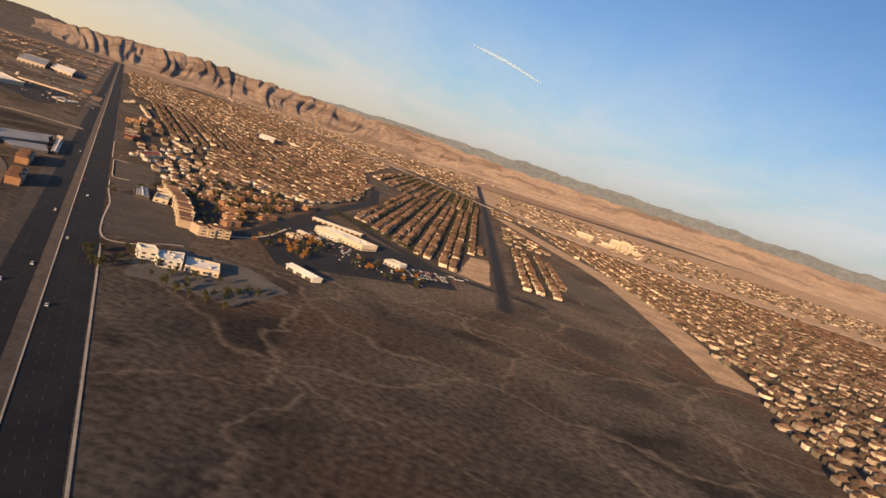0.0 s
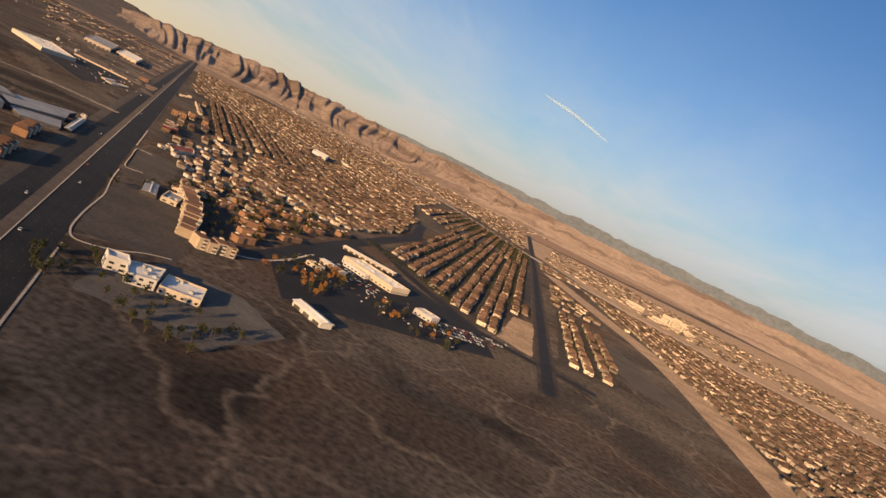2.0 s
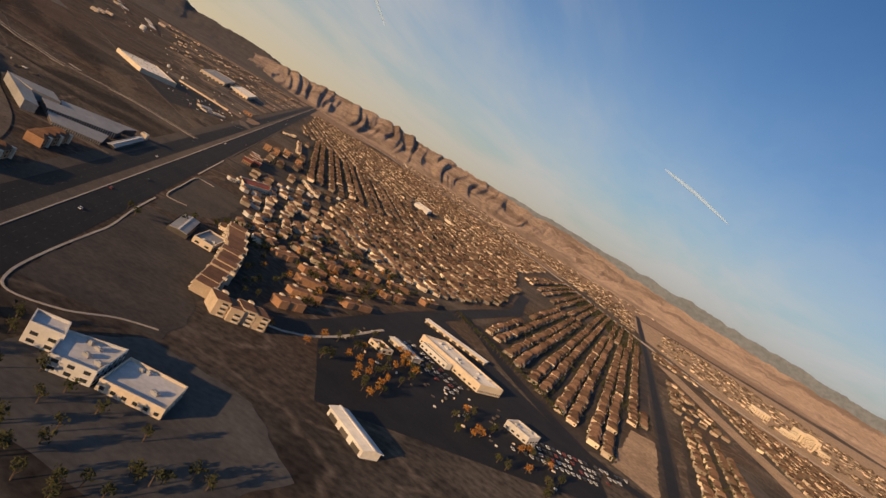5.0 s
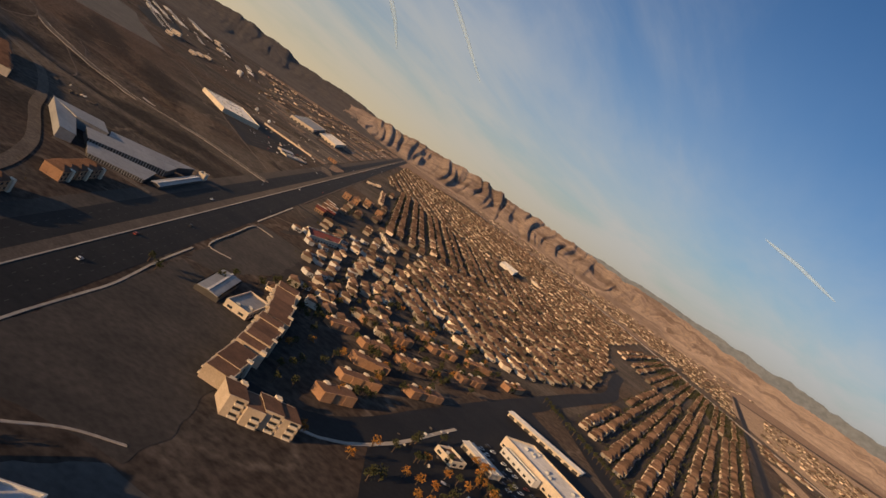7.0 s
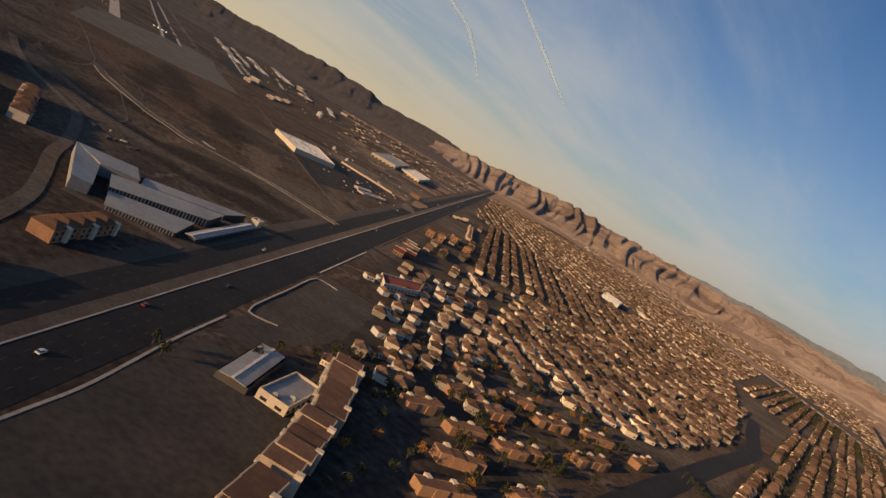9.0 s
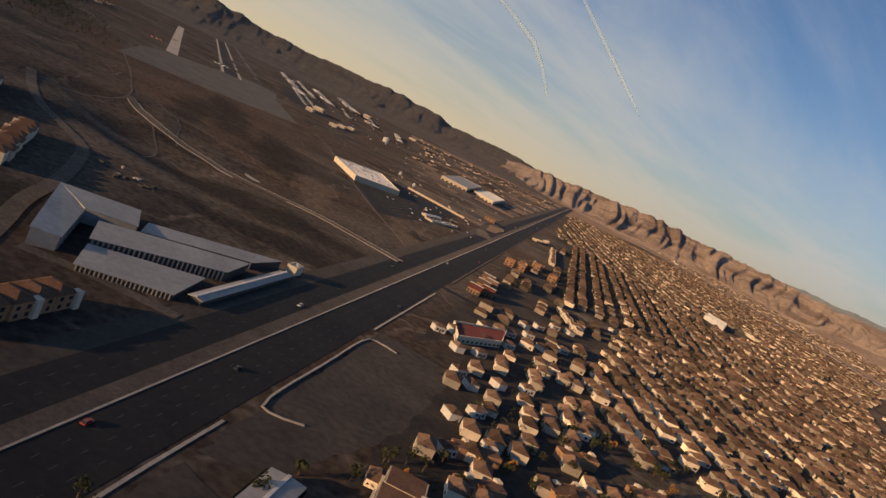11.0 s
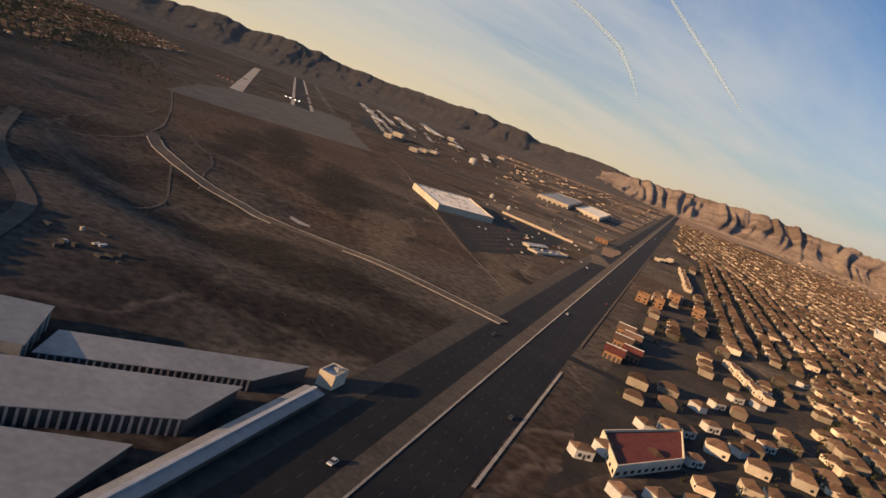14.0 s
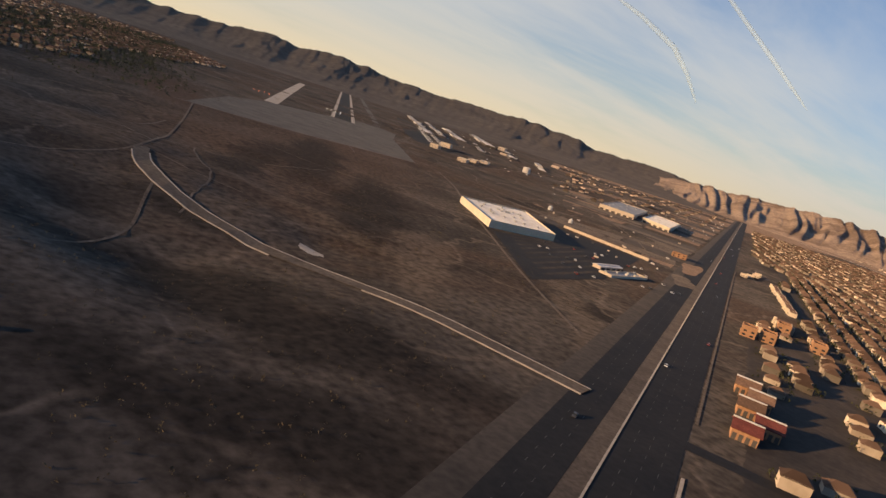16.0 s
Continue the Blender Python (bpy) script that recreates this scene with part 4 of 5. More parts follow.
for k, (a, b, d, h, n) in enumerate(APTS):
    terrace("tan three-storey apartment row with an orange tile roof" if k < 4 else "orange stucco apartment row among dark trees", a, b, -d, h, n, "tan" if k < 4 else "orange", k)

for k, (a, b) in enumerate((((-432, 516), (-378, 484)), ((-430, 494), (-384, 466)), ((-508, 528), (-458, 503)), ((-398, 452), (-360, 432)))):
    terrace("two-storey sunlit apartment row with pale stair gables", a, b, 7.5, 4.2, 8, "cream", 50 + k)

for a, b in (((-262, 443), (-277, 472)), ((-229, 384), (-244, 412))):
    terrace("three-storey orange apartment block with cream stair towers", a, b, 7.5, 4.2, 5, "orange", 61)

# tower hotels far off to the east
for pts, h in (([(240, 1525), (268, 1535), (262, 1560), (234, 1550)], 17), ([(282, 1470), (302, 1476), (298, 1496), (278, 1490)], 14), ([(308, 1500), (348, 1512), (342, 1540), (302, 1528)], 30), ([(350, 1513), (372, 1520), (368, 1540), (345, 1535)], 12), ([(322, 1495), (334, 1498), (331, 1510), (319, 1507)], 36)):
    block("hotel_wing", "cream sunlit resort tower on the plain", "hotel", pts, h, "cream", "white_roof", storeys=max(1, int(h / 4)), bays=6, sides=(0, 3))
block("supermarket", "glaring white flat roof among houses", "store", [(-395, 1345), (-360, 1318), (-378, 1395), (-412, 1415)], 8, "white_wall", "white_roof", units=10)
block("supermarket", "long pale store row among houses", "store", from_line((-372, 1445), (-345, 1420), 14), 6, "cream", "white_roof", units=5)
for k, (s, n) in enumerate(((956, 26), (960, 35), (985, 60), (1010, 44))):
    block("apartment_block", "small orange sunlit block near the boulevard", "apartment house", from_line(along(s, n), along(s, n + 7), 9), 9, "orange", "tile", storeys=2)
for k, (s, n, c) in enumerate(((786, 26, "red"), (798, 32, "red"), (812, 27, "tile"), (826, 30, "tile"), (838, 26, "tile"))):
    shed("market_hall", "red and orange roofed hall at a street corner", "shop", along(s, n), along(s, n + 7), 9, 5, 7.5, "orange", c, 4)
block("red_hall", "long low hall with a dull red roof", "hall", [(-288, 640), (-284, 678), (-272, 656), (-274, 625)], 5.5, "cream", "red", storeys=1)
terrace("cream row of joined houses beside bare ground", (-452, 1012), (-528, 1148), -5, 2.8, 17, "cream", 71)
terrace("cream row of joined houses on dark ground", along(826, 89), along(874, 75), -4.5, 2.6, 8, "cream", 72)
terrace("short tan row of joined houses beside the boulevard", along(1018, 44), along(1040, 44), -9, 3.6, 3, "tan", 73)
for k, (s, n) in enumerate(((1262, 28), (1275, 33), (1300, 38), (1318, 40))):
    block("shop", "small pale shop beside the boulevard", "shop", from_line(along(s, n), along(s + 7, n), 6), 4.5, "cream", "white_roof", storeys=1, bays=3)
block("apartment_block", "small orange block on a bare lot", "apartment house", from_line(along(1232, -34), along(1232, -22), -10)[::-1], 6, "orange", "tile", storeys=2)
road_set("wall", "long cream perimeter wall behind a car park", dense([along(1135, -108), along(1119, -40)], 8), -0.35, 0.35, M["cream"], 1.9, "wall", 1.9)
road_set("wall", "pale low concrete wall round a brown plot", curve_line([along(548, 30), along(545, 22), along(552, 19), along(590, 19), along(622, 19), along(629, 22), along(628, 30)], 3), -0.3, 0.3, M["concrete"], 0.4, "wall", 0.4)

# airfield buildings
AIR = random.Random(5)
# hangar rows: from, to, how many, depth, eave, roof
for (x0, y0), (x1, y1), count, depth, eave, roof in (((-1330, 1400), (-1960, 1830), 7, 16, 8, "white_roof"), ((-1370, 1470), (-1900, 1850), 6, 12, 6, "grey_roof"), ((-1420, 1560), (-1820, 1850), 4, 20, 9, "white_roof"),
                                                     ((-1500, 1720), (-1960, 2080), 3, 24, 11, "white_roof"), ((-1260, 1480), (-1480, 1660), 5, 10, 5, "grey_roof"), ((-1300, 1600), (-1500, 1780), 3, 14, 6, "white_roof"), ((-1180, 1560), (-1380, 1760), 2, 14, 7, "white_roof")):
    for k in range(count):
        u, w = (k + AIR.uniform(0.02, 0.08)) / count, (k + AIR.uniform(0.72, 0.9)) / count
        shed("hangar", "long low metal hangar with a pale roof", "hangar", (x0 + (x1 - x0) * u, y0 + (y1 - y0) * u), (x0 + (x1 - x0) * w, y0 + (y1 - y0) * w), -depth, eave * 0.55, eave * 0.55 + 1.0, "white_wall" if k % 2 else "dark_wall", "grey_roof" if k % 3 else roof, 5)
for k, (x, y, w, d, h) in enumerate(((-1050, 1185, 18, 12, 9), (-1120, 1262, 16, 16, 12), (-950, 1150, 22, 12, 7), (-985, 1200, 26, 12, 6), (-1020, 1255, 24, 12, 6), (-1500, 1760, 40, 16, 7), (-1640, 1900, 46, 18, 7), (-1450, 1900, 40, 18, 7), (-1380, 1650, 28, 14, 6), (-1560, 1560, 26, 12, 6), (-1700, 1660, 30, 12, 6))):
    block("airfield_building", "sunlit cream building beside the airfield" if k < 5 else "long white-roofed hangar row by the airfield", "building", from_line((x, y), (x - w * 0.6, y + w * 0.8), -d)[::-1], h, "cream", "white_roof", storeys=2 if k < 5 else 1, bays=5, units=3)


def lathe(profile_rz, k=14):
    v, f = [], []
    for r, z in profile_rz:
        v += [(r * math.cos(2 * math.pi * i / k), r * math.sin(2 * math.pi * i / k), z) for i in range(k)]
    for j in range(len(profile_rz) - 1):
        f += [(j * k + i, j * k + (i + 1) % k, (j + 1) * k + (i + 1) % k, (j + 1) * k + i) for i in range(k)]
    f.append(tuple((len(profile_rz) - 1) * k + i for i in range(k)))
    return v, f


for x, y, r, h in ((-1030, 1365, 6, 8), (-690, 1040, 2.0, 2.6), (-640, 1010, 1.8, 2.4)):
    base = thing("storage_tank", "round white storage tank on bare ground", "tank", pose(x, y, height(x, y) - 0.2))
    part("shell", mesh_from("shell", *lathe([(r, 0), (r, h)]), [M["white_wall"]]), base)
    cap = part("roof", mesh_from("roof", *lathe([(r + 0.2, h), (r + 0.2, h + 0.2), (r * 0.5, h + 1.2), (0.3, h + 1.6)]), [M["white_roof"]]), base)
    part("hatch", mesh_from("hatch", *lathe([(0.6, h + 1.4), (0.6, h + 2.0)], 8), [M["steel"]]), cap, "round steel hatch")

# approach lights
for j, (cx, cy, mat, lab) in enumerate(((-1218, 1129, "lamp_white", "glowing white approach lamp on a post"), (-1190, 996, "lamp_red", "glowing red approach lamp on a post"))):
    for k in range(4):
        x, y = cx + (k - 1.5) * 7 * 0.54, cy + (k - 1.5) * 7 * 0.84
        base = thing("approach_light", lab, "lamp", pose(x, y, 0), "approach lights in a row")
        part("post", mesh_from("post", *lathe([(0.15, 0), (0.15, 1.2)], 6), [M["steel"]]), base)
        part("lamp", mesh_from("lamp", *lathe([(0.2, 1.2), (0.55 if j == 0 else 0.3, 1.3), (0.55 if j == 0 else 0.3, 1.7), (0.2, 1.9)], 8), [M[mat]]), base)


# parked aircraft
def aircraft():
    base = thing("aircraft", "small white aircraft parked on the ramp", "aircraft", pose(0, 0, 0), "parked aircraft")
    v, f = [], []
    ring = [(-5.2, 0.15, 1.5), (-3.6, 0.7, 1.4), (-1, 0.95, 1.4), (2.2, 0.6, 1.5), (5, 0.2, 1.8)]
    for x, r, z in ring:
        v += [(x, r * math.cos(a), z + r * math.sin(a)) for a in [2 * math.pi * i / 8 for i in range(8)]]
    for j in range(4):
        f += [(j * 8 + i, j * 8 + (i + 1) % 8, j * 8 + 8 + (i + 1) % 8, j * 8 + 8 + i) for i in range(8)]
    f += [tuple(range(8))[::-1], tuple(range(32, 40))]
    body = part("fuselage", mesh_from("fuselage", v, f, [M["plane"]]), base)
    part("cockpit_window", mesh_from("cockpit_window", *box(-3.1, -0.62, 1.75, -1.6, 0.62, 2.38), [M["glass"]]), body, "dark cockpit glass")
    part("propeller", mesh_from("propeller", *box(-5.32, -0.09, 0.5, -5.24, 0.09, 2.5), [M["dark_wall"]]), body, "dark two-bladed propeller")
    part("wing", mesh_from("wing", *box(-1.8, -7, 1.9, 0.2, 7, 2.1), [M["plane"]]), base)
    part("tailplane", mesh_from("tailplane", *box(4, -2.2, 1.8, 5.1, 2.2, 1.95), [M["plane"]]), base)
    part("fin", mesh_from("fin", [(3.8, -0.1, 1.9), (5.3, -0.1, 1.9), (5.5, -0.1, 3.9), (4.8, -0.1, 3.9), (3.8, 0.1, 1.9), (5.3, 0.1, 1.9), (5.5, 0.1, 3.9), (4.8, 0.1, 3.9)],
                          [(0, 1, 2, 3), (7, 6, 5, 4), (0, 4, 5, 1), (1, 5, 6, 2), (2, 6, 7, 3), (3, 7, 4, 0)], [M["plane"]]), base)
    for x, y in ((-3.4, 0), (0.4, 1.3), (0.4, -1.3)):
        part("wheel", mesh_from("wheel", *box(x - 0.3, y - 0.12, 0, x + 0.3, y + 0.12, 0.6), [M["tyre"]]), base)
        part("leg", mesh_from("leg", *box(x - 0.08, y - 0.08, 0.5, x + 0.08, y + 0.08, 1.3), [M["steel"]]), base)
    return base


PLANE = aircraft()
PLANE.matrix_basis = pose(-1140, 1258, 0.12, 0, 0, 40) @ Matrix.Scale(0.8, 4)
for k in range(1, 22):
    u = k / 22
    copy_thing(PLANE, pose(-1140 - 330 * u + (k % 2) * 12, 1258 + 235 * u + (k % 2) * 15, 0.12, 0, 0, 30 + 25 * (k % 3)))


def clutter():
    """Small sheds, trailers, containers and walls scattered over the lots west of the boulevard and by the airfield."""
    rnd = random.Random(77)
    v, f, idx, n = [], [], [], 0
    spots = []
    for k in range(170):
        s = 1010 + 1500 * rnd.random() ** 1.1
        spots.append((*along(s, -30 - rnd.random() ** 1.5 * (60 + (s - 1000) * 0.26)), 0.3 + s / 4200))
    for k in range(70):
        u = rnd.random()
        spots.append((-960 - 900 * u + rnd.uniform(-30, 120), 1180 + 800 * u + rnd.uniform(-60, 160), 0.8))
    for k in range(14):
        spots.append((-396 + rnd.gauss(0, 8), 545 + rnd.gauss(0, 6), 0.6))
    for k in range(70):
        spots.append((-120 + rnd.uniform(0, 110), 470 + rnd.uniform(0, 60), 0.4))
    for x, y, q in spots:
        w, l, h = rnd.uniform(0.9, 2.2) * q, rnd.uniform(1.6, 5.0) * q, rnd.uniform(0.8, 2.0) * min(q, 2)
        bv, bf = moved(box(-l / 2, -w / 2, -0.2, l / 2, w / 2, h), pose(x, y, height(x, y), 0, 0, road_turn_of + rnd.choice((0, 90)) + rnd.uniform(-4, 4)))
        v += bv
        f += [tuple(i + n for i in g) for g in bf]
        idx += [rnd.choice((0, 1, 2, 2))] * 6
        n += 8
    tagged(new("lot_clutter", mesh_from("lot_clutter", v, f, [M["white_wall"], M["cream"], M["dark_wall"]], idx)), "small pale sheds, trailers and containers on bare lots", "clutter", kind="stuff")


road_turn_of = math.degrees(math.atan2(ROAD_D.y, ROAD_D.x))
clutter()


def wash_lines():
    """Faint wheel tracks and dry washes over the desert."""
    rnd = random.Random(91)
    v, f = [], []
    for k in range(70):
        x, y = rnd.uniform(-1100, -330), rnd.uniform(560, 1150)
        if road_sn(x, y)[1] > -60:
            continue
        a = rnd.choice((2.5, 2.6, 0.55, 0.7, 1.9)) + rnd.uniform(-0.2, 0.2)
        line = []
        for j in range(rnd.randrange(8, 22)):
            line.append((x, y))
            a += rnd.uniform(-0.18, 0.18)
            x, y = x + 7 * math.cos(a), y + 7 * math.sin(a)
            if road_sn(x, y)[1] > -50 or near_store(x, y):
                break
        if len(line) < 4:
            continue
        me = strip_mesh("t", line, -rnd.uniform(0.2, 0.7), rnd.uniform(0.2, 0.7), 0.14, M["faint"])
        n = len(v)
        v += [tuple(p.co) for p in me.vertices]
        f += [tuple(i + n for i in p.vertices) for p in me.polygons]
        bpy.data.meshes.remove(me)
    tagged(new("wheel_tracks", mesh_from("wheel_tracks", v, f, [M["faint"]])), "faint pale wheel tracks and washes in the desert", "track", kind="stuff")


def near_store(x, y):
    return math.hypot(x + 575, y - 895) < 95 or math.hypot(x + 320, y - 520) < 80


wash_lines()


# ---------- houses ----------
def hip_house(w, l, h, rise, two=False):
    """Walls and a hipped roof with eaves, both as vertices and faces; the house lies along x."""
    wall = [(x, y, z) for z in (-0.3, h) for x, y in ((-l / 2, -w / 2), (l / 2, -w / 2), (l / 2, w / 2), (-l / 2, w / 2))]
    wf = [(0, 1, 5, 4), (1, 2, 6, 5), (2, 3, 7, 6), (3, 0, 4, 7)]
    e, run = 0.2, w * 0.40
    ro = [(-l / 2 - e, -w / 2 - e, h - 0.15), (l / 2 + e, -w / 2 - e, h - 0.15), (l / 2 + e, w / 2 + e, h - 0.15), (-l / 2 - e, w / 2 + e, h - 0.15), (-l / 2 + run, 0, h + rise), (l / 2 - run, 0, h + rise)]
    rf = [(0, 1, 5, 4), (2, 3, 4, 5), (1, 2, 5), (3, 0, 4), (3, 2, 1, 0)]
    return (wall, wf), (ro, rf)


KINDS = [(5.2, 6.6, 2.9, 1.5), (5.4, 7.0, 2.1, 1.6), (5.0, 6.0, 3.0, 1.4), (5.4, 6.8, 2.7, 1.7), (4.8, 5.8, 2.0, 1.5)]


def house_thing(k):
    w, l, h, rise = KINDS[k]
    base = thing("house", "stucco house with a brown hipped tile roof", "house", pose(0, 0, 0), "houses of the estate")
    wall, roof = hip_house(w, l, h, rise)
    part("wall", mesh_from("wall", *wall, [M["stucco"]]), base)
    part("roof", mesh_from("roof", *roof, [M["tile"]]), base)
    part("garage_door", mesh_from("garage_door", *box(-l * 0.1 - 1.4, -w / 2 - 0.06, 0, -l * 0.1 + 1.4, -w / 2 + 0.1, 1.4), [M["door"]]), base)
    for x, y, z in ((l * 0.34, -w / 2, 0.6), (-l * 0.3, w / 2, 0.6)) + (((l * 0.25, -w / 2, 2.1),) if h > 3 else ()):
        part("window", mesh_from("window", *box(x - 0.5, y - 0.06, z, x + 0.5, y + 0.06, z + 0.8), [M["glass"]]), base)
    return base


def inside(pts, x, y):
    c = False
    for (x0, y0), (x1, y1) in zip(pts, pts[1:] + pts[:1]):
        if (y0 > y) != (y1 > y) and x < (x1 - x0) * (y - y0) / (y1 - y0) + x0:
            c = not c
    return c


def near_line(line, x, y, d):
    for (x0, y0), (x1, y1) in zip(line, line[1:]):
        ex, ey = x1 - x0, y1 - y0
        t = max(0, min(1, ((x - x0) * ex + (y - y0) * ey) / (ex * ex + ey * ey + 1e-9)))
        if (x - x0 - ex * t) ** 2 + (y - y0 - ey * t) ** 2 < d * d:
            return True
    return False


SIDE_C, FREE_C = SIDE_STREET[::4], FREEWAY[::2]
COTTAGES = ((681, 33), (690, 38), (642, 50), (634, 56), (785, 69), (842, 91), (807, 77), (813, 86), (900, 115), (723, 46), (712, 60), (650, 64), (662, 74), (600, 56), (612, 62), (590, 70), (575, 60), (740, 74), (758, 84), (668, 44), (676, 52), (700, 50), (735, 58), (770, 62), (752, 66))
KEEP_OFF = [along(s, n) for s, n in COTTAGES] + [along(s, n + 3) for s, n in ((786, 26), (798, 32), (812, 27), (826, 30), (838, 26), (956, 26), (960, 35), (985, 60), (1010, 44))]
BLOCKED = [[(-292, 640), (-286, 684), (-266, 660), (-270, 618)], [along(820, 82), along(820, 98), along(880, 84), along(880, 68)], [(-436, 1004), (-464, 1000), (-546, 1146), (-518, 1162)], [along(1012, 32), along(1012, 50), along(1046, 50), along(1046, 32)], [along(1255, 24), along(1255, 50), along(1330, 52), along(1330, 24)], [(-122, 640), (-60, 600), (-50, 525), (-110, 500)], [(-418, 1425), (-340, 1430), (-340, 1300), (-400, 1320)], [(225, 1515), (380, 1515), (370, 1565), (225, 1565)], [(280, 1460), (310, 1470), (305, 1505), (275, 1495)]]


def estate(polygon, way, lot, rows, rnd, keep=1.0, turn=0.0):
    """House places inside a polygon: rows along way at the row offsets given, one lot apart, facing the street between two rows."""
    wx, wy = Vector(way).normalized()
    vx, vy = -wy, wx
    c = [(x * wx + y * wy, x * vx + y * vy) for x, y in polygon]
    u0, u1, v0, v1 = min(a for a, b in c), max(a for a, b in c), min(b for a, b in c), max(b for a, b in c)
    out, v, i = [], v0 + 6, 0
    while v < v1:
        u = u0 + rnd.uniform(0, lot)
        while u < u1:
            x, y = u * wx + v * vx + rnd.uniform(-0.8, 0.8), u * wy + v * vy + rnd.uniform(-0.8, 0.8)
            u += lot * rnd.uniform(0.94, 1.08)
            if rnd.random() > keep or not inside(polygon, x, y):
                continue
            if abs(road_sn(x, y)[1]) < 30 or near_line(SIDE_C, x, y, 15) or near_line(CROSS, x, y, 15) or near_line(EAST_ROAD, x, y, 16) or near_line(FREE_C, x, y, 22) or near_line(CANAL[::6], x, y, 24):
                continue
            if any(inside(b, x, y) for b in BLOCKED) or any((x - p) ** 2 + (y - q) ** 2 < 49 for p, q in KEEP_OFF):
                continue
            a = math.degrees(math.atan2(wy, wx)) + 90 + (0 if i % 2 else 180) + turn
            out.append((x, y, a, rnd.randrange(len(KINDS)), rnd.uniform(0.9, 1.08)))
        v += rows[i % len(rows)]
        i += 1
    return out


HR = random.Random(11)
SPOTS = []
ZONES = []


def zone(near, polygon, way, lot, rows, keep):
    ZONES.append(polygon)
    got = estate(polygon, way, lot, rows, HR, keep)
    (SPOTS if near else FAR).extend(got)


FAR = []
FRONT = [(-104, 668), (-66, 622), (-38, 590), (-12, 566), (8, 572), (14, 700), (33, 716), (33, 1120), (24, 1200), (-95, 1150), (-100, 900)]
zone(1, FRONT, (0, 1), 7.5, (9, 13.5), 0.96)
zone(1, [along(720, 95), (-212, 612), (-136, 700), (-120, 900), (-140, 1080), (-250, 1030), along(930, 125)], (0.70, -0.71), 7.8, (11.0, 15.5), 0.93)
zone(1, [along(535, 46), along(700, 50), along(715, 95), along(570, 112)], (0.80, 0.60), 7.2, (10, 15), 0.6)
zone(1, [along(900, 70), along(930, 125), (-250, 1030), (-150, 1090), (-190, 1300), along(1320, 200), along(1500, 60), along(1000, 60)], (-0.46, 0.89), 8.0, (10.5, 14.5), 0.78)
zone(1, [along(650, 30), along(705, 50), along(720, 92), along(880, 108), along(905, 70), along(1000, 56), along(1010, 30)], (-0.46, 0.89), 9.0, (11, 15), 0.34)
zone(1, [(56, 590), (102, 600), (112, 720), (104, 850), (62, 880)], (0, 1), 8.6, (11, 16), 0.85)
zone(1, [(60, 905), (128, 930), (96, 1060), (60, 1180)], (0.3, -0.95), 9.0, (12, 17), 0.5)
SPOTS.sort(key=lambda p: math.hypot(p[0] + 110, p[1] - 480))
NEAR = SPOTS[:300]
FAR += SPOTS[300:]
zone(0, [(206, 560), (420, 520), (700, 620), (700, 1180), (420, 1220), (190, 1290), (120, 1330), (168, 1020), (206, 800)], (0.12, -0.99), 8.4, (11.5, 17.5), 0.85)
zone(0, [(200, 300), (500, 300), (700, 600), (420, 500), (210, 540)], (0.12, -0.99), 8.4, (11.5, 17.5), 0.85)
zone(0, [(430, 1230), (700, 1190), (1300, 1150), (1250, 500), (705, 500)], (0.2, -0.98), 8.4, (10, 18), 0.7)
zone(0, [(-95, 1170), (25, 1215), (20, 1500), (-160, 1800), (-180, 1320)], (0, 1), 8.4, (11.5, 18), 0.8)
zone(0, [along(1510, 34), along(1330, 200), (-190, 1310), (-200, 1810), (-440, 2150), (-820, 2540), along(2600, 34)], (-0.55, 0.83), 8.4, (12, 19), 0.62)
zone(0, [(50, 1330), (130, 1340), (40, 1480), (44, 1400)], (0.3, -0.95), 8.0, (10, 16), 0.8)
zone(0, [(60, 1600), (260, 1420), (700, 1340), (1500, 1290), (1500, 1900), (700, 2000), (100, 2300)], (0.2, -0.98), 11.0, (16, 30), 0.42)
zone(0, [(-100, 1880), (10, 1640), (10, 2400), (-300, 2600), (-700, 2750), (-420, 2330)], (-0.6, 0.8), 10.0, (15, 28), 0.45)
zone(0, [(-850, 600), (-1150, 690), (-1280, 830), (-1000, 735)], (-0.8, 0.6), 9.0, (12, 22), 0.5)
zone(0, [(-1180, 720), (-1620, 900), (-1900, 1180), (-1600, 1130), (-1310, 905)], (-0.8, 0.6), 9.0, (12, 20), 0.7)
zone(0, [(-1300, 560), (-1150, 690), (-2300, 1300), (-2500, 1000)], (-0.8, 0.6), 11.0, (16, 26), 0.4)
zone(0, [(-900, 2720), (-470, 2330), (-190, 1960), (-80, 2330), (100, 3000), (-1200, 3150)], (-0.7, 0.7), 13.0, (22, 44), 0.3)
zone(0, [along(1500, -60), along(1500, -220), along(2700, -500), along(2900, -40)], (-0.46, 0.89), 14.0, (24, 40), 0.2)
# estate streets and yards, painted dark where houses shade them
for k, pts in enumerate(ZONES[:7]):
    poly_patch("estate_ground", pts, 0.03 + 0.002 * k, M["estate"], "streets and gravel yards darkened for the shade between houses")

PROTOS = [house_thing(k) for k in range(len(KINDS))]
used = set()
for x, y, a, k, sc in NEAR:
    if k not in used:
        used.add(k)
        PROTOS[k].matrix_basis = pose(x, y, 0, 0, 0, a)
    else:
        copy_thing(PROTOS[k], pose(x, y, 0, 0, 0, a))


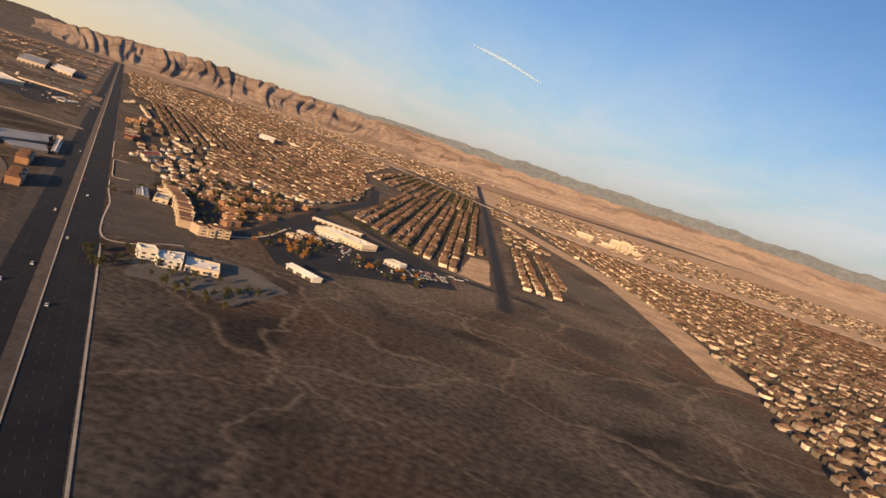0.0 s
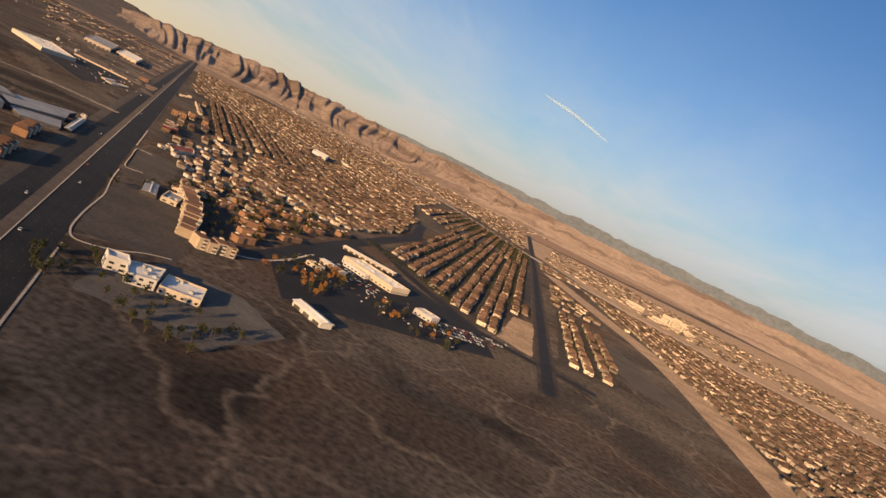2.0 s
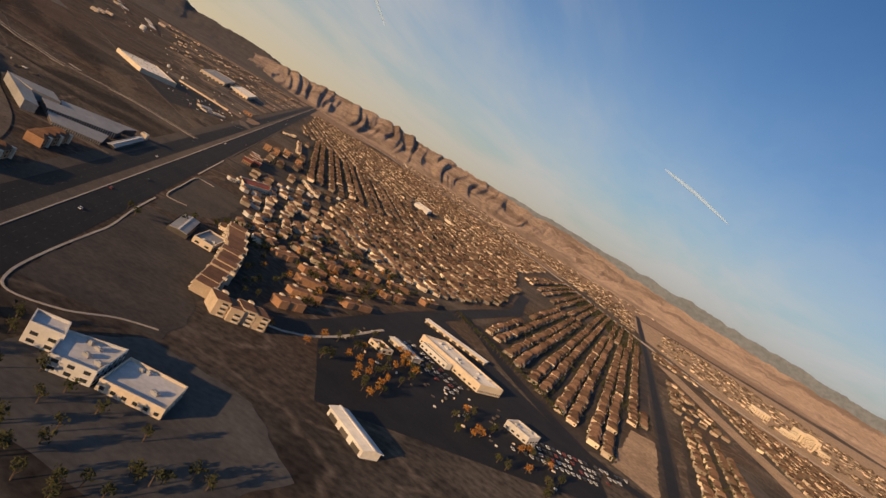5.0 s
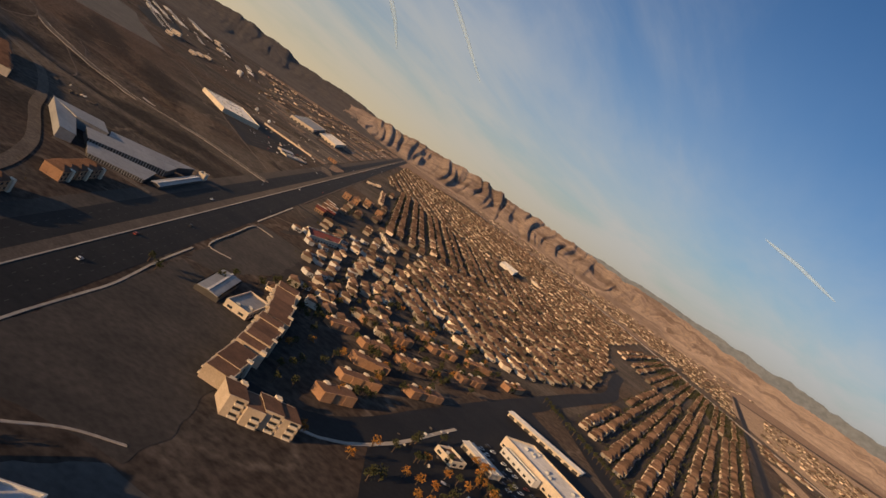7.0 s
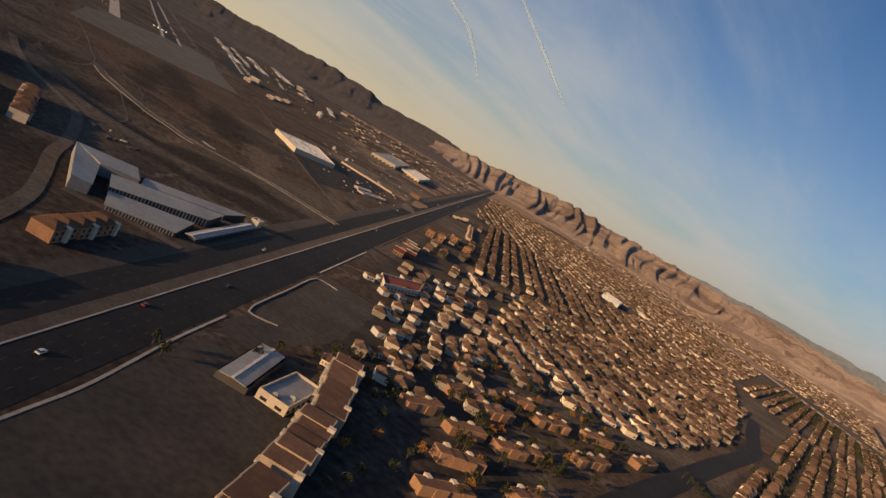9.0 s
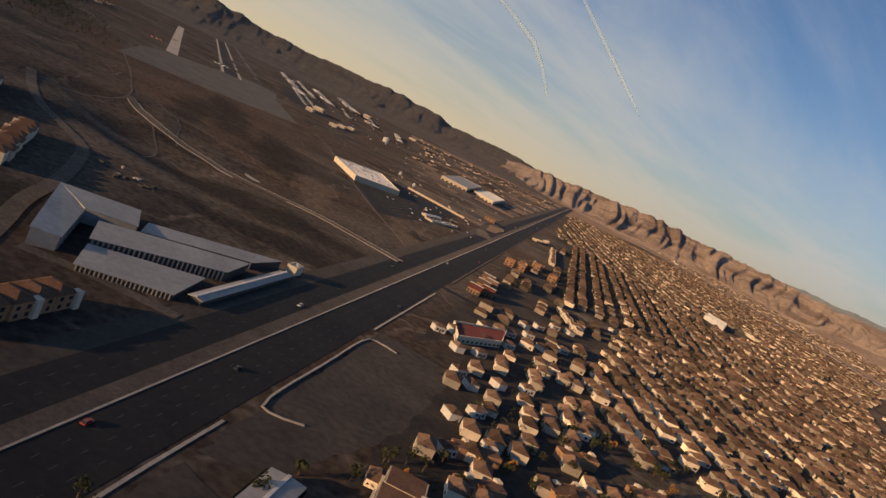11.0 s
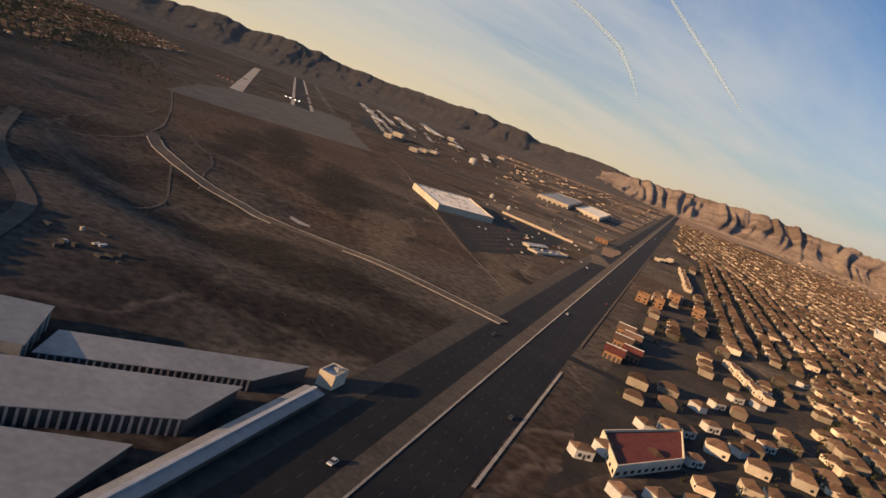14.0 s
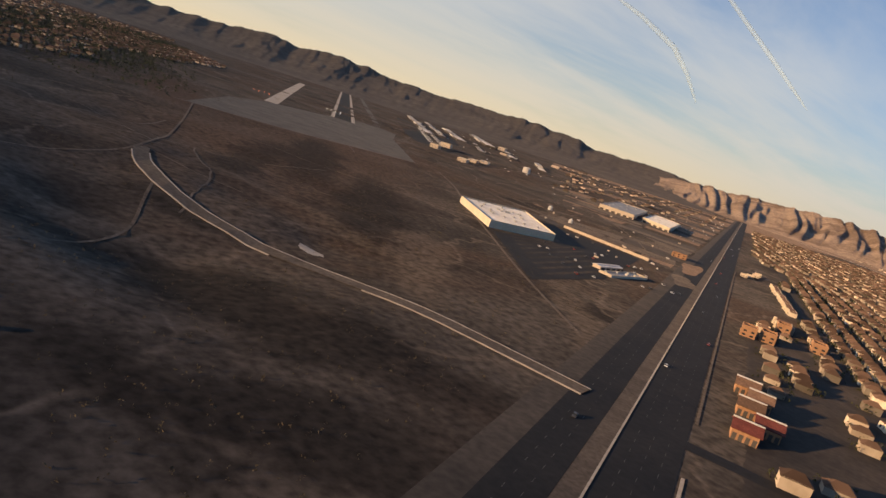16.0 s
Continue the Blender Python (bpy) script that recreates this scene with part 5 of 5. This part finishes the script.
def far_houses():
    shapes = []
    for w, l, h, r in KINDS:
        (wv, wf), (rv, rf) = hip_house(w, l, h, r)
        shapes.append((np.array(wv), wf, np.array(rv), rf))
    v, f, idx, n = [], [], [], 0
    for x, y, a, k, sc in FAR:
        wv, wf, rv, rf = shapes[k]
        c, s = math.cos(radians(a)), math.sin(radians(a))
        for pv, pf, m in ((wv, wf, 0), (rv, rf, 1)):
            q = pv * sc
            v += np.c_[x + q[:, 0] * c - q[:, 1] * s, y + q[:, 0] * s + q[:, 1] * c, q[:, 2]].tolist()
            f += [tuple(i + n for i in g) for g in pf]
            idx += [m] * len(pf)
            n += len(pv)
    tagged(new("far_houses", mesh_from("far_houses", v, f, [M["stucco_far"], M["tile_far"]], idx)), "countless stucco houses with brown tile roofs", "houses", kind="stuff")


far_houses()


COTTAGE = None
for k, (s, n) in enumerate(COTTAGES):
    m = pose(*along(s, n), 0, 0, 0, 62 + 90 * (k % 2) + 7 * (k % 3))
    if COTTAGE:
        copy_thing(COTTAGE, m)
        continue
    COTTAGE = thing("cottage", "small white sunlit house on dark ground", "house", m, "small white houses")
    wv, rv = hip_house(4.0, 5.2, 2.5, 1.0)
    part("wall", mesh_from("wall", *wv, [M["white_wall"]]), COTTAGE)
    part("roof", mesh_from("roof", *rv, [M["tile"]]), COTTAGE)
    for x in (-1.3, 1.2):
        part("window", mesh_from("window", *box(x - 0.45, -2.06, 0.7, x + 0.45, -1.9, 1.6), [M["glass"]]), COTTAGE)
    part("door", mesh_from("door", *box(-0.35, -2.06, 0, 0.35, -1.9, 1.4), [M["dark_wall"]]), COTTAGE)


# ---------- trees and scrub ----------
def clump(v, f, x, y, z, r, rnd, k):
    """k leaf tufts, each a small tilted pair of triangles, round an uneven crown."""
    for _ in range(k):
        a, b = rnd.uniform(0, 6.283), rnd.uniform(-0.9, 1.0)
        q = r * rnd.uniform(0.45, 1.0) * math.sqrt(max(0.05, 1 - b * b * 0.8))
        cx, cy, cz = x + q * math.cos(a), y + q * math.sin(a), z + r * 0.9 * b
        t = r * rnd.uniform(0.28, 0.5)
        d = [(rnd.uniform(-1, 1), rnd.uniform(-1, 1), rnd.uniform(-1, 1)) for _ in range(4)]
        n = len(v)
        v += [(cx + t * p, cy + t * q2, cz + t * w) for p, q2, w in d]
        f += [(n, n + 1, n + 2), (n, n + 2, n + 3), (n, n + 3, n + 1), (n + 1, n + 3, n + 2)]


def tree_thing(k, mat, label):
    rnd = random.Random(40 + k)
    base = thing("tree", label, "tree", pose(0, 0, 0))
    h, r = rnd.uniform(3.2, 4.6), rnd.uniform(2.0, 2.9)
    part("trunk", mesh_from("trunk", *joined(lathe([(0.28, -0.2), (0.2, h * 0.5), (0.1, h)], 6), moved(lathe([(0.12, 0), (0.04, 2.0)], 5), pose(0, 0, h * 0.45, 40, 0, 60 * k)), moved(lathe([(0.11, 0), (0.04, 1.8)], 5), pose(0, 0, h * 0.55, -42, 0, 50 * k))), [M["bark"]]), base)
    v, f = [], []
    for j in range(5):
        clump(v, f, rnd.uniform(-1, 1) * r * 0.45, rnd.uniform(-1, 1) * r * 0.45, h + rnd.uniform(-0.6, 1.0), r * rnd.uniform(0.5, 0.75), rnd, 13)
    part("crown", mesh_from("crown", v, f, [M[mat]]), base)
    return base


TR = random.Random(23)
GREEN = [tree_thing(k, "leaf", "dark green street tree with an uneven crown") for k in range(4)]
GOLD = [tree_thing(4 + k, "autumn", "yellow autumn tree with a loose crown") for k in range(2)]
TREE_SPOTS = []
for k in range(210):
    x, y = TR.uniform(-215, -125), TR.uniform(425, 660)
    if not near_line(SIDE_C, x, y, 9) and not inside([(-163, 347), (-187, 397), (-218, 468), (-197, 471), (-184, 480), (-159, 441), (-142, 402), (-133, 385), (-128, 368)], x, y):
        TREE_SPOTS.append((x, y, GOLD if k % 5 == 0 else GREEN))
for k in range(46):
    TREE_SPOTS.append((TR.uniform(-118, -82), TR.uniform(430, 510), GOLD if k % 2 else GREEN))
for k in range(40):
    TREE_SPOTS.append((TR.uniform(-150, -75), TR.uniform(290, 330), GREEN))
for k in range(24):
    TREE_SPOTS.append((TR.uniform(-60, -10), TR.uniform(455, 500), GREEN if k % 3 else GOLD))
for k in range(30):
    TREE_SPOTS.append((-118 + k * 3.2, 682 - k * 2.9 - 4, GREEN))
placed = set()
for x, y, kinds in TREE_SPOTS:
    t = TR.choice(kinds)
    m = pose(x, y, 0, 0, 0, TR.uniform(0, 360))
    if t in placed:
        copy_thing(t, m)
    else:
        placed.add(t)
        t.matrix_basis = m @ Matrix.Scale(0.72, 4)


def far_trees(name, label, spots, mat, size, tufts, seed):
    rnd = random.Random(seed)
    v, f = [], []
    for x, y in spots:
        r = size * rnd.uniform(0.6, 1.3)
        clump(v, f, x, y, height(x, y) + r * 0.95, r, rnd, tufts)
    tagged(new(name, mesh_from(name, v, f, [M[mat]])), label, "trees", kind="stuff")


yard_trees = []
for x, y, a, k, sc in SPOTS + FAR:
    for _ in range(3):
        if TR.random() < 0.66:
            q, w = TR.uniform(0, 6.28), TR.uniform(4.4, 6.2)
            yard_trees.append((x + w * math.cos(q), y + w * math.sin(q)))
far_trees("yard_trees", "dark green garden trees between houses", yard_trees, "leaf", 1.45, 7, 3)
belt = []
while len(belt) < 1500:
    x, y = TR.uniform(-170, 44), TR.uniform(1180, 1700)
    if inside([(7, 1180), (44, 1340), (34, 1500), (-53, 1660), (-150, 1680), (-150, 1440), (-60, 1380)], x, y) and not near_line(FREE_C, x, y, 20) and not near_line(EAST_ROAD, x, y, 9):
        belt.append((x, y))
far_trees("tree_belt", "dark green trees between houses and the freeway", belt, "leaf", 1.9, 7, 8)
scrub = []
while len(scrub) < 16000:
    x, y = TR.uniform(-1250, -180), TR.uniform(420, 1250)
    s, n = road_sn(x, y)
    if n < -30 and noise.noise((x / 70, y / 70, 0)) > -0.1 and not near_line(TRACK[::5], x, y, 7) and not inside([(-835, 773), (-768, 872), (-779, 972), (-990, 1105), (-1110, 1185), (-1021, 1010), (-1140, 990)], x, y) and not inside([(-549, 834), (-458, 778), (-466, 835), (-530, 965), (-650, 970), (-635, 885)], x, y):
        scrub.append((x, y))
far_trees("desert_scrub", "sparse brown desert shrubs", scrub, "shrub", 0.55, 4, 4)
green = [(-900 - 1100 * u + TR.uniform(-150, 80), 630 + 440 * u + TR.uniform(-90, 130)) for u in [TR.random() for _ in range(5200)]]
far_trees("far_trees", "dark green trees of a distant estate", green, "green", 2.1, 8, 5)


# ---------- cars ----------
def car_thing(mat, label):
    base = thing("car", label, "car", pose(0, 0, 0), "cars")
    body = [(-2.2, -0.9, 0.35), (2.2, -0.9, 0.35), (2.2, 0.9, 0.35), (-2.2, 0.9, 0.35), (-2.2, -0.88, 0.85), (2.2, -0.88, 0.8), (2.2, 0.88, 0.8), (-2.2, 0.88, 0.85)]
    part("body", mesh_from("body", body, [(3, 2, 1, 0), (4, 5, 6, 7), (0, 1, 5, 4), (1, 2, 6, 5), (2, 3, 7, 6), (3, 0, 4, 7)], [M[mat]]), base)
    cab = [(-1.7, -0.8, 0.84), (1.0, -0.8, 0.82), (1.0, 0.8, 0.82), (-1.7, 0.8, 0.84), (-1.3, -0.65, 1.4), (0.3, -0.65, 1.4), (0.3, 0.65, 1.4), (-1.3, 0.65, 1.4)]
    part("cabin", mesh_from("cabin", cab, [(0, 1, 5, 4), (1, 2, 6, 5), (2, 3, 7, 6), (3, 0, 4, 7)], [M["glass"]]), base)
    part("roof", mesh_from("roof", *box(-1.32, -0.67, 1.4, 0.32, 0.67, 1.46), [M[mat]]), base)
    for x in (-1.4, 1.4):
        for y in (-0.85, 0.85):
            part("wheel", mesh_from("wheel", *moved(lathe([(0.32, -0.1), (0.32, 0.1)], 8), pose(x, y, 0.32, 90, 0, 0)), [M["tyre"]]), base)
    return base


CARS = [car_thing("car_white", "white car on the asphalt"), car_thing("car_dark", "dark car on the asphalt"), car_thing("car_red", "red car on the asphalt")]
CR = random.Random(31)
CAR_SPOTS = []
road_turn = math.degrees(math.atan2(ROAD_D.y, ROAD_D.x))
for k in range(22):
    n = CR.choice((3.9, 7.4, 11.0, 14.5, -8.6, -5.0, -12.2))
    x, y = along(260 + 1500 * (k / 22) ** 1.4 + CR.uniform(-10, 10), n)
    CAR_SPOTS.append((x, y, 0.06, road_turn if n > 0 else road_turn + 180))
for j in range(4):
    for k in range(17):
        if CR.random() < 0.85:
            CAR_SPOTS.append((-34 + k * 2.6 + j * 3, 486 + j * 11 + k * 2.2, 0.045, 130))
for j in range(3):
    for k in range(12):
        if CR.random() < 0.8:
            CAR_SPOTS.append((-104 + k * 3.2, 520 + j * 8 - k * 1.6, 0.045, 60))
for j in range(5):
    for k in range(16):
        if CR.random() < 0.3:
            CAR_SPOTS.append((-545 + j * 16 + k * 1.0, 850 - j * 8 + k * 6.0, 0.09, 150))
seen_cars = set()
for x, y, z, a in CAR_SPOTS:
    c = CARS[0 if CR.random() < 0.55 else 1 if CR.random() < 0.75 else 2]
    if c in seen_cars:
        copy_thing(c, pose(x, y, z, 0, 0, a + CR.uniform(-2, 2)))
    else:
        seen_cars.add(c)
        c.matrix_basis = pose(x, y, z, 0, 0, a) @ Matrix.Scale(0.62, 4)
